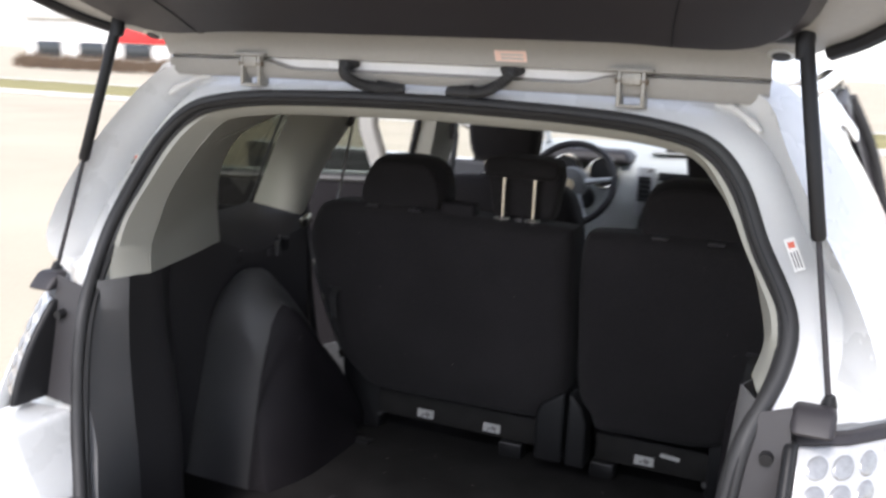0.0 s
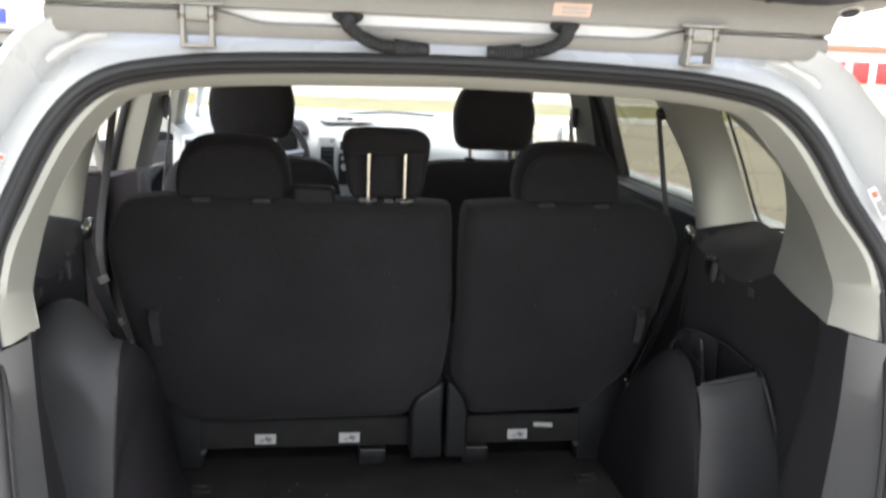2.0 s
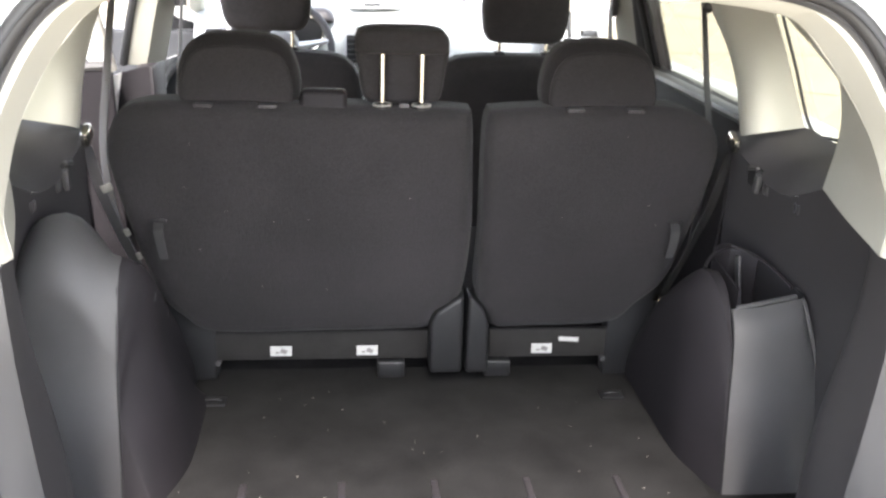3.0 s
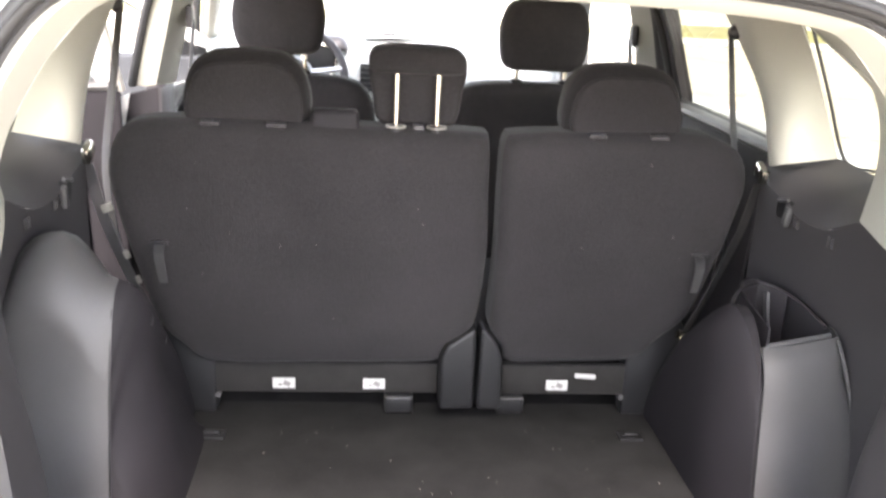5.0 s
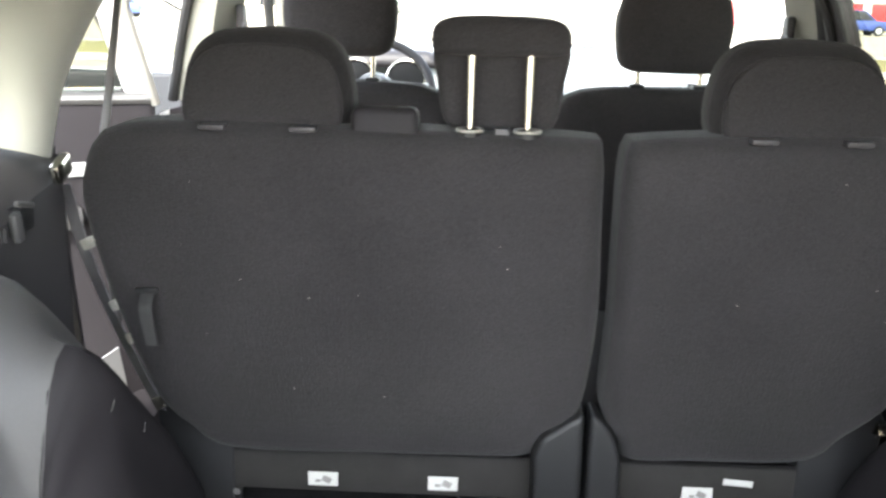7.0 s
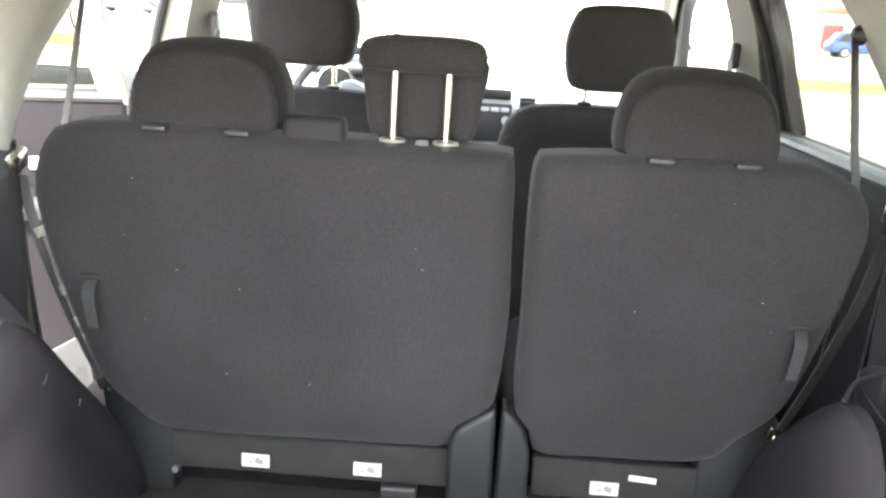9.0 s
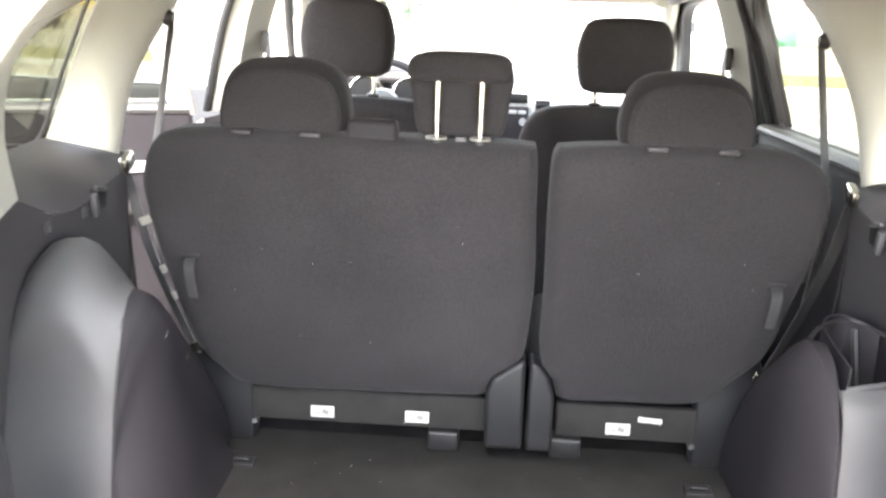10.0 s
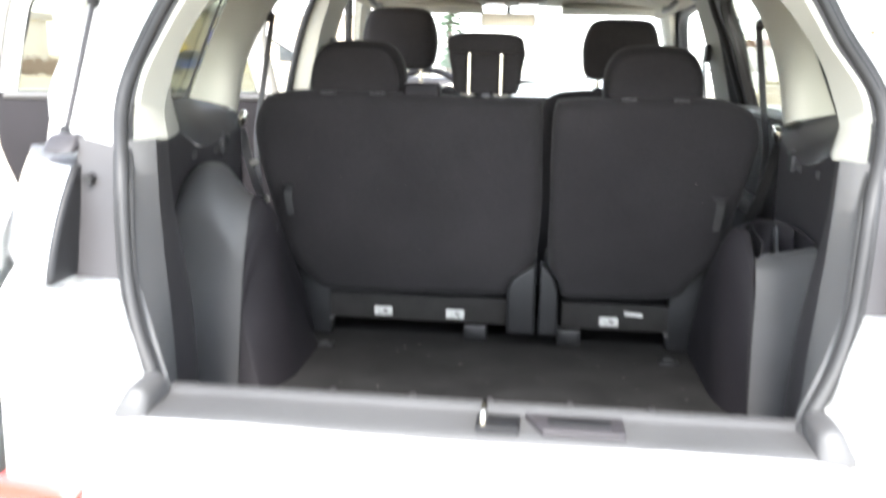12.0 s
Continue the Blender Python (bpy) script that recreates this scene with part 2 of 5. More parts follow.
def pad(outline, back, depth, n=56, edge=0.03, belly=0.0, smoothed=True):
    """A cushion from its (x, z) outline. back(z): y of the rear face; depth: to the front face; edge: rounding."""
    o = smooth2(outline, n) if smoothed else outline
    cx, cz = sum(p[0] for p in o) / len(o), sum(p[1] for p in o) / len(o)
    half = min(max(abs(p[0] - cx) for p in o), max(abs(p[1] - cz) for p in o))
    rings = []
    def ring(shrink, dy):
        k = 1 - shrink / half
        return [Vector((cx + (a - cx) * k, back(cz + (b - cz) * k) + dy, cz + (b - cz) * k)) for a, b in o]
    face = [(edge + half * f, -belly * (1 - (1 - f) ** 2)) for f in (0.97, 0.75, 0.55, 0.35, 0.15)]
    face = [(min(s, half * 0.985), d) for s, d in face]
    for s, d in face:
        rings.append(ring(s, d))
    rings += [ring(edge * (1 - math.cos(radians(a))), edge * (1 - math.sin(radians(a)))) for a in (90, 70, 50, 30, 10, 0)]
    rings += [ring(edge * (1 - math.cos(radians(a))), depth - edge * (1 - math.sin(radians(a)))) for a in (0, 30, 60, 90)]
    rings += [ring(min(edge + half * f, half * 0.985), depth) for f in (0.4, 0.8, 0.97)]
    bm = loft(rings, around=True)
    bm.faces.new(list(bm.verts)[:n])
    bm.faces.new(list(bm.verts)[-n:])
    return bm


def side(pts, s):
    return [(x * s, y, z) for x, y, z in pts]


def side_x(z):
    """Half width of the glass at a height, the sides lean in upwards."""
    return 0.755 - (z - 1.17) * 0.42


# ---- ground and surroundings ----
ASPHALT = material("pale_worn_asphalt", (0.50, 0.437, 0.335), 0.9, vary=0.2, scale=0.35, fine=40, bump=0.6, spec=0.2)
GRASS = material("dry_winter_grass", (0.30, 0.27, 0.13), 1.0, vary=0.35, scale=1.2, fine=30, bump=1.0, spec=0.1)
CONCRETE = material("pale_concrete", (0.5, 0.49, 0.46), 0.9, vary=0.15, scale=2, fine=60, bump=0.4)
WALLW = material("white_rendered_wall", (0.72, 0.71, 0.68), 0.8, vary=0.06, scale=0.6, fine=20, bump=0.2)
WALLT = material("tan_rendered_wall", (0.55, 0.47, 0.36), 0.85, vary=0.08, scale=0.6, fine=20, bump=0.2)
RED = material("red_sign_panel", (0.62, 0.03, 0.03), 0.45, vary=0.06, bump=0)
YELLOW = material("yellow_banner_cloth", (0.85, 0.55, 0.03), 0.6, vary=0.08, bump=0.1)
BLUE = material("blue_banner_cloth", (0.03, 0.05, 0.35), 0.6, vary=0.1, bump=0.1)
GREENBOX = material("green_painted_steel", (0.06, 0.2, 0.12), 0.5, vary=0.1, bump=0.05)
BLUECAR = material("blue_car_paint", (0.03, 0.07, 0.3), 0.3, vary=0.05, bump=0, coat=0.6)
DARKGLASS = material("dark_far_glass", (0.02, 0.025, 0.03), 0.1, vary=0.1, bump=0)
BARK = material("grey_brown_bark", (0.14, 0.11, 0.08), 0.95, vary=0.3, scale=6, fine=60, bump=1.0)
NEEDLE = material("green_conifer_needles", (0.05, 0.09, 0.045), 0.9, vary=0.4, scale=2, fine=30, bump=0.6)
TWIG = material("brown_bare_shrub", (0.13, 0.09, 0.06), 0.95, vary=0.35, scale=3, fine=40, bump=0.5)

bm = bmesh.new()
bmesh.ops.create_grid(bm, x_segments=40, y_segments=40, size=900)
tagged(part("ground", bm, ASPHALT, smooth=False), "pale worn asphalt parking lot around the car", "ground", kind="structure")
for gx, gy, w, d in ((-20, 23.5, 130, 6.5), (45, 70, 60, 11)):
    tagged(part("lawn", box((w, d, 0.12), (gx, gy, 0.06), 0.03), GRASS), "strip of dry yellow grass beyond the lot", "grass", kind="structure")
    for e in (-1, 1):
        tagged(part("kerb", box((w, 0.2, 0.16), (gx, gy + e * (d / 2 + 0.11), 0.08), 0.02), CONCRETE), "pale concrete kerb along the grass strip", "kerb", kind="structure")
# cracks in the asphalt
rng = random.Random(3)
bm = bmesh.new()
for k in range(9):
    x, y = rng.uniform(-9, 9), rng.uniform(1, 15)
    a = rng.uniform(0, 3.1)
    pts = []
    for i in range(14):
        pts.append((x, y, 0.003))
        a += rng.uniform(-0.35, 0.35)
        x, y = x + 0.45 * math.cos(a), y + 0.45 * math.sin(a)
    tube(pts, [rng.uniform(0.006, 0.016) for p in pts], 4, flat=0.2, bm=bm)
tagged(part("asphalt_cracks", bm, TYRE), "dark tarred cracks in the asphalt", "cracks", kind="stuff")

def building(label, x0, x1, y, h, wall, fascia, depth=14):
    b = empty("building", label, "building", ((x0 + x1) / 2, y, 0), "far buildings")
    part("wall", box((x1 - x0, depth, h), ((x0 + x1) / 2, y + depth / 2, h / 2), 0.05), wall, b)
    part("roof", box((x1 - x0 + 0.8, depth + 0.8, 0.7), ((x0 + x1) / 2, y + depth / 2, h + 0.2), 0.05), fascia, b)
    return b
st = building("long white storage building with red roller doors", 22, 74, 92, 3.6, WALLW, material("brown_metal_fascia", (0.25, 0.13, 0.08), 0.6))
for k in range(17):
    dx = 24.5 + 2.9 * k
    if abs(dx - 31) > 1.5:
        d = part("roller_door", box((2.0, 0.12, 2.3), (dx, 91.96, 1.2), 0.02), RED, st, "red roller door")
        part("door_rail", box((2.2, 0.16, 0.12), (dx, 91.94, 2.42), 0.02), CONCRETE, d)
bl = building("white shop with a red fascia panel", -72, -44, 62, 4.2, WALLW, CONCRETE)
part("fascia_panel", box((9, 0.2, 1.6), (-56, 61.9, 2.9), 0.03), RED, bl, "red fascia panel")
for k in range(5):
    w = part("window", box((3.2, 0.1, 1.4), (-69 + 5.4 * k, 61.96, 1.3), 0.02), DARKGLASS, bl)
    part("sill", box((3.4, 0.2, 0.1), (-69 + 5.4 * k, 61.9, 0.55), 0.02), CONCRETE, w)
bt = building("tan building with a yellow and blue banner", -42, -12, 78, 5.2, WALLT, WALLW)
bn = part("banner", box((9.0, 0.1, 2.6), (-36.5, 77.9, 2.6), 0.02), YELLOW, bt, "yellow banner with blue lettering bars")
part("banner_bar", box((8.8, 0.1, 0.55), (-36.5, 77.82, 2.75), 0.01), BLUE, bn)
for k in range(4):
    part("banner_bar", box((1.1, 0.1, 0.8), (-39.8 + 2.2 * k, 77.82, 3.45), 0.01), BLUE, bn)
part("banner", box((5.0, 0.1, 2.2), (-27.5, 77.9, 2.6), 0.02), BLUE, bt, "blue banner")
for k in range(3):
    part("window", box((3.0, 0.1, 1.8), (-22 + 4.4 * k, 77.96, 1.9), 0.02), DARKGLASS, bt)
def far_car(label, x, y, turn, paint, pickup=False):
    c = empty("parked_car", label, "car", (0, 0, 0), "parked cars")
    low = [(-2.2, 0.35), (-2.25, 0.62), (-2.2, 0.88), (-1.3, 0.98), (2.1, 1.02), (2.25, 0.8), (2.25, 0.35)]
    cab = [(-1.25, 0.97), (-0.45, 1.62), (0.55, 1.68), (0.8 if pickup else 1.6, 1.64), (0.95 if pickup else 2.1, 1.0)]
    part("body", prism(low, "y", -0.88, 0.88, 0.06), paint, c)
    cb = part("cabin", prism(cab, "y", -0.76, 0.76, 0.05), paint, c)
    for e in (-1, 1):
        part("side_window", prism([(a * 0.9 + 0.03, b * 0.93 + 0.06) for a, b in cab], "y", e * 0.77 - 0.01, e * 0.77 + 0.01), DARKGLASS, cb, smooth=False)
        for wx in (-1.4, 1.4):
            w = part("wheel", tube([(wx, e * 0.68, 0.33), (wx, e * 0.7, 0.33), (wx, e * 0.88, 0.33), (wx, e * 0.9, 0.33)], [0.27, 0.33, 0.33, 0.27], 20), TYRE, c)
            part("rim", tube([(wx, e * 0.86, 0.33), (wx, e * 0.905, 0.33)], 0.2, 16), SILVER, w)
    part("windscreen", prism([(-1.22, 1.02), (-0.5, 1.58), (-0.52, 1.6), (-1.25, 1.02)], "y", -0.68, 0.68), DARKGLASS, cb, smooth=False)
    c.matrix_world = Matrix.Translation((x, y, 0)) @ pose(0, 0, 0, 0, 0, turn)
far_car("white pickup truck parked across the lot", 10.6, 55, 0, PAINT, True)
far_car("blue estate car parked by the storage units", 24.5, 62, 180, BLUECAR)
far_car("white car parked near the storage units", 35.5, 72, 0, PAINT)
far_car("silver car parked near the storage units", 41, 73, 180, SILVER)
far_car("dark blue van parked near the tan building", -27, 66, 0, BLUECAR)
tagged(part("utility_box", box((1.9, 1.2, 1.4), (19.6, 66, 0.7), 0.06), GREENBOX), "green steel utility box on the verge", "utility box")
lp = empty("lamp_post", "pale lamp post on a round concrete base", "lamp post", (-2.75, 22.4, 0))
part("base", tube([(-2.75, 22.4, 0.05), (-2.75, 22.4, 0.68), (-2.75, 22.4, 0.72)], [0.26, 0.26, 0.22], 20), CONCRETE, lp)
part("pole", tube([(-2.75, 22.4, 0.7), (-2.75, 22.4, 7.5)], [0.10, 0.06], 14), WALLW, lp)
part("lamp_head", box((0.35, 0.8, 0.16), (-2.75, 22.0, 7.55), 0.04), CONCRETE, lp)

def conifer(x, y, h):
    t = empty("conifer", "green conifer tree behind the grass", "tree", (x, y, 0), "conifers")
    part("trunk", tube([(x, y, 0), (x, y, h * 0.5), (x, y, h)], [0.2, 0.12, 0.02], 8), BARK, t)
    bm = bmesh.new()
    r = random.Random(int(x * 10))
    for k in range(420):
        f = r.random() ** 0.8
        z = 0.8 + (h - 0.9) * f
        rad = (1 - f) * h * 0.24 * r.uniform(0.35, 1.0) + 0.05
        a = r.uniform(0, 6.283)
        p = Vector((x + rad * math.cos(a), y + rad * math.sin(a), z - rad * 0.25))
        q = Vector((x + rad * 0.3 * math.cos(a), y + rad * 0.3 * math.sin(a), z))
        d = (p - q).cross(Vector((0, 0, 1))).normalized() * r.uniform(0.10, 0.26)
        v = [bm.verts.new(c) for c in (q, q.lerp(p, 0.6) + d, p, q.lerp(p, 0.6) - d - Vector((0, 0, 0.08)))]
        bm.faces.new(v)
    part("crown", bm, NEEDLE, t, smooth=False)
conifer(-6.9, 47, 7.5)
conifer(-5.2, 49, 6.5)
conifer(-8.8, 50, 8.5)
bm = bmesh.new()
r = random.Random(8)
for k in range(2600):
    x = r.uniform(-52, -24)
    y = 44 + 0.3 * (x + 52) * 0.4 + r.uniform(-0.8, 0.8)
    p = Vector((x, y, r.uniform(0.05, 0.5)))
    q = p + Vector((r.uniform(-0.3, 0.3), r.uniform(-0.3, 0.3), r.uniform(0.4, 0.9)))
    d = Vector((0.05, 0.02, 0))
    bm.faces.new([bm.verts.new(c) for c in (p - d, p + d, q)])
tagged(part("hedge", bm, TWIG, smooth=False), "bare brown winter hedge at the lot edge", "hedge", kind="stuff")

# ---- car shell ----
car = empty("car_body", "white family car body with raised tailgate and open rear door", "car")

SEAL = [(0, 0.300, 1.515), (0.27, 0.298, 1.509), (0.40, 0.293, 1.496), (0.465, 0.283, 1.475), (0.510, 0.262, 1.428), (0.545, 0.232, 1.356), (0.572, 0.195, 1.272),
        (0.572, 0.156, 1.208), (0.542, 0.087, 1.130), (0.531, 0.060, 1.050), (0.522, 0.045, 0.970), (0.500, 0.022, 0.900), (0.465, -0.010, 0.845), (0.445, -0.030, 0.815)]
FLANGE = [(0, 0.315, 1.533), (0.27, 0.313, 1.528), (0.41, 0.308, 1.516), (0.48, 0.298, 1.495), (0.528, 0.274, 1.442), (0.563, 0.244, 1.366), (0.592, 0.207, 1.276),
          (0.593, 0.168, 1.206), (0.564, 0.100, 1.130), (0.552, 0.073, 1.05), (0.542, 0.058, 0.970), (0.519, 0.035, 0.900), (0.485, 0.0, 0.845), (0.465, -0.02, 0.815)]
GUTTER = [(0, 0.345, 1.542), (0.27, 0.345, 1.54), (0.42, 0.340, 1.530), (0.497, 0.338, 1.512), (0.552, 0.318, 1.455), (0.596, 0.282, 1.375), (0.634, 0.235, 1.285),
          (0.640, 0.190, 1.21), (0.615, 0.130, 1.14), (0.60, 0.095, 1.05), (0.59, 0.072, 0.970), (0.575, 0.05, 0.900), (0.555, 0.02, 0.845), (0.54, 0.0, 0.80)]
RIM = [(0, 0.385, 1.572), (0.27, 0.385, 1.571), (0.43, 0.375, 1.566), (0.525, 0.29, 1.548), (0.567, 0.225, 1.48), (0.615, 0.185, 1.40), (0.66, 0.15, 1.305),
       (0.685, 0.14, 1.22), (0.675, 0.185, 1.15), (0.66, 0.175, 1.05), (0.65, 0.14, 0.970), (0.645, 0.02, 0.900), (0.635, -0.04, 0.845), (0.62, -0.07, 0.79)]
OUTER = [(0, 0.42, 1.60), (0.27, 0.42, 1.598), (0.47, 0.41, 1.588), (0.555, 0.38, 1.56), (0.615, 0.36, 1.49), (0.67, 0.34, 1.41), (0.72, 0.32, 1.31),
         (0.765, 0.30, 1.22), (0.79, 0.31, 1.14), (0.80, 0.31, 1.05), (0.81, 0.26, 0.970), (0.815, 0.17, 0.900), (0.815, 0.14, 0.845), (0.80, 0.1, 0.79)]
def bulge(z):
    """Outward shift of the right edge below the belt line, set to fit the camera's view."""
    t = min(1, max(0, (1.37 - z) / 0.11))
    return 0.022 * t * t * (3 - 2 * t)
def wide(c, s, k=1.0):
    return [(s * (x + (bulge(z) * k if s > 0 else 0)), y, z) for x, y, z in c]
def full(c):
    return [(-x, y, z) for x, y, z in reversed(c[1:])] + wide(c, 1)
part("tailgate_opening", sheet([full(SEAL), full(FLANGE), full(GUTTER), full(RIM), full(OUTER)], 96, 0.003), PAINT, car)
part("weatherstrip", tube(full(SEAL), 0.0118, 10, 150, side=(0, 1, 0.3)), RUBBER, car, "black rubber weatherstrip round the tailgate opening")
# black bead laid on the seal, painting the shade of its groove
part("groove_line", tube(full([(x, y - 0.0108, z - 0.002) for x, y, z in SEAL]), 0.0026, 6, 150), BLACK, car, "thin black bead for the shaded groove of the weatherstrip")
inner_lip = [(x * 0.984, y + 0.008, z - 0.010) for x, y, z in SEAL]
part("weatherstrip", tube(full(inner_lip), 0.0072, 8, 150, side=(0, 1, 0.3)), RUBBER, car)

for s in (1, -1):
    bead = [(0.455, 0.330, 1.535), (0.480, 0.322, 1.532), (0.500, 0.316, 1.520), (0.512, 0.303, 1.512), (0.524, 0.296, 1.500)]
    part("sealant_bead", tube(wide(bead, s), [0.003, 0.006, 0.0045, 0.007, 0.004], 8), PAINT_IN, car, "lumpy body sealant at the roof corner")

# roof skin with a slight crown
rows = []
for y, w, z in ((0.42, 0.47, 1.60), (0.7, 0.555, 1.625), (1.2, 0.575, 1.65), (1.8, 0.58, 1.648), (2.2, 0.565, 1.62), (2.45, 0.54, 1.585)):
    rows.append([(w * k, y, z - 0.035 * k * k - 0.012 * k ** 6) for k in (-1, -0.85, -0.6, -0.3, 0, 0.3, 0.6, 0.85, 1)])
part("roof", sheet(rows, 24, 0.006, 20), PAINT, car)

# sides, bonnet, front
BODY_Y = {
    "top": [(0.76, 0.30, 1.17), (0.79, 0.8, 1.15), (0.80, 1.6, 1.12), (0.80, 2.4, 1.08), (0.78, 3.0, 1.04), (0.72, 3.8, 0.96), (0.60, 4.3, 0.82)],
    "mid": [(0.83, 0.16, 0.95), (0.885, 0.8, 0.93), (0.88, 1.6, 0.90), (0.88, 2.4, 0.90), (0.89, 3.0, 0.88), (0.87, 3.8, 0.82), (0.70, 4.33, 0.70)],
    "low": [(0.80, 0.0, 0.62), (0.885, 0.8, 0.72), (0.87, 1.6, 0.62), (0.87, 2.4, 0.62), (0.89, 3.0, 0.65), (0.88, 3.7, 0.70), (0.72, 4.38, 0.52)],
    "bot": [(0.78, -0.02, 0.36), (0.85, 0.45, 0.40), (0.83, 1.4, 0.26), (0.83, 2.4, 0.26), (0.84, 3.05, 0.30), (0.83, 3.95, 0.40), (0.70, 4.38, 0.30)]}
def side_panel(s, y0, y1, names=("top", "mid", "low", "bot")):
    """The outer side between two places along the car."""
    out = []
    for n in names:
        c = [p for p in resample(side(BODY_Y[n], s), 160) if y0 <= p.y <= y1]
        out.append(c)
    return out
for s in (1, -1):
    for y0, y1, names in ((-1, 1.0, ("top", "mid", "low", "bot")), (1.0, 1.78, ("low", "bot")), (1.78, 9, ("top", "mid", "low", "bot"))):
        part("side_panel", sheet(side_panel(s, y0, y1, names), 40, 0.004, 12), PAINT, car)
    part("door_sill", box((0.10, 0.80, 0.10), (s * 0.80, 1.39, 0.46), 0.02), CHARCOAL2, car, "dark plastic door sill cover")
    part("door_jamb", sheet([side([(0.76, 1.0, 1.16), (0.775, 1.02, 0.95), (0.775, 1.08, 0.72), (0.76, 1.16, 0.50)], s), side([(0.79, 0.99, 1.16), (0.86, 1.01, 0.95), (0.86, 1.07, 0.72), (0.84, 1.15, 0.50)], s)], 16, 0.004), PAINT_IN, car, "white painted door jamb")
    part("jamb_trim", sheet([side([(0.66, 0.98, 1.165), (0.655, 0.985, 0.95), (0.65, 1.02, 0.72), (0.65, 1.12, 0.50)], s), side([(0.70, 1.02, 1.165), (0.70, 1.04, 0.95), (0.70, 1.09, 0.72), (0.70, 1.17, 0.50)], s), side([(0.765, 1.0, 1.165), (0.78, 1.02, 0.95), (0.78, 1.08, 0.72), (0.765, 1.16, 0.50)], s)], 16, 0.004), SLAB, car, "dark plastic door jamb trim")
    part("jamb_seal", tube(side([(0.705, 1.035, 1.17), (0.705, 1.055, 0.95), (0.705, 1.105, 0.72), (0.705, 1.18, 0.50)], s), 0.012, 8, 24), RUBBER, car)
    part("jamb_trim", sheet([side([(0.70, 1.78, 1.16), (0.70, 1.78, 0.8), (0.70, 1.78, 0.45)], s), side([(0.775, 1.775, 1.14), (0.81, 1.775, 0.9), (0.80, 1.775, 0.45)], s)], 12, 0.004), SLAB, car)
    part("door_jamb", sheet([side([(0.775, 1.78, 1.14), (0.81, 1.78, 0.9), (0.80, 1.78, 0.45)], s), side([(0.80, 1.78, 1.13), (0.88, 1.78, 0.9), (0.85, 1.78, 0.45)], s)], 12, 0.004), PAINT_IN, car)
    # roof rail and pillars outside
    part("drip_rail", tube(side([(0.48, 0.42, 1.545), (0.545, 0.6, 1.548), (0.575, 0.9, 1.56), (0.59, 1.3, 1.58), (0.595, 1.8, 1.585), (0.585, 2.2, 1.565), (0.62, 2.72, 1.45), (0.75, 3.42, 1.12)], s), 0.016, 10, 60), PAINT, car)
    run = [(0.545, 2.36, 1.545), (0.617, 2.74, 1.415), (0.70, 3.16, 1.24), (0.745, 3.40, 1.12)] if s > 0 else [(0.592, 2.22, 1.545), (0.675, 2.58, 1.415), (0.762, 3.0, 1.24), (0.80, 3.25, 1.12)]
    part("front_pillar", tube(side(run, s), 0.034, 10, 24, flat=1.3), BEIGE, car, "beige trimmed windscreen pillar")
    part("pillar_seal", tube(side([(x + 0.052, y - 0.02, z) for x, y, z in run], s), 0.016, 8, 24), RUBBER, car, "dark door seal along the pillar")
for s in (1, -1):
    part("quarter_panel", sheet([side([(0.550, 0.385, 1.558), (0.612, 0.362, 1.49), (0.668, 0.342, 1.41), (0.718, 0.322, 1.31), (0.763, 0.302, 1.22)], s), side([(0.595, 0.50, 1.535), (0.645, 0.50, 1.47), (0.69, 0.49, 1.40), (0.735, 0.48, 1.31), (0.77, 0.47, 1.21)], s), side([(0.628, 0.62, 1.50), (0.655, 0.62, 1.44), (0.685, 0.62, 1.37), (0.722, 0.62, 1.29), (0.765, 0.62, 1.19)], s)], 20, 0.004, 10), PAINT, car)
    part("roof_rail", sheet([side([(0.630, 0.60, 1.505), (0.652, 0.75, 1.470), (0.652, 0.95, 1.478)], s), side([(0.545, 0.60, 1.553), (0.567, 0.75, 1.556), (0.582, 0.95, 1.566)], s)], 14, 0.004), PAINT, car)
    part("pillar_skin", sheet([side([(side_x(z) + 0.018, 0.90, z) for z in (1.19, 1.28, 1.38, 1.48)], s), side([(side_x(z) + 0.018, 0.93 + (z - 1.19) * 0.2, z) for z in (1.19, 1.28, 1.38, 1.48)], s)], 12, 0.003), BLACK, car)
part("bonnet", sheet([[(0.72 * k, y, z - 0.05 * k * k) for k in (-1, -0.6, 0, 0.6, 1)] for y, z in ((3.40, 1.10), (3.7, 1.06), (4.0, 1.0), (4.28, 0.92), (4.42, 0.87))], 24, 0.006, 12), PAINT, car)
part("front_bumper", sheet([[(-0.72, 4.2, z), (-0.5, 4.38, z), (0, 4.44 - abs(z - 0.6) * 0.1, z), (0.5, 4.38, z), (0.72, 4.2, z)] for z in (0.9, 0.72, 0.5, 0.28)], 24, 0.01, 10), PAINT, car)
part("cowl", box((1.48, 0.10, 0.10), (0, 3.44, 1.135), 0.01), BLACK, car)
part("windscreen", sheet([[(0.53 * k, 2.42 - 0.03 * k * k, 1.565 - 0.02 * k * k) for k in (-1, -0.5, 0, 0.5, 1)],
                          [(0.74 * k, 3.42 - 0.10 * k * k, 1.185) for k in (-1, -0.5, 0, 0.5, 1)]], 20, 0), GLASS, car, "clear windscreen").visible_shadow = False
part("wiper", tube([(-0.06, 3.40, 1.228), (0.16, 3.40, 1.242), (0.38, 3.40, 1.232)], 0.008, 6, 12), BLACK, car)
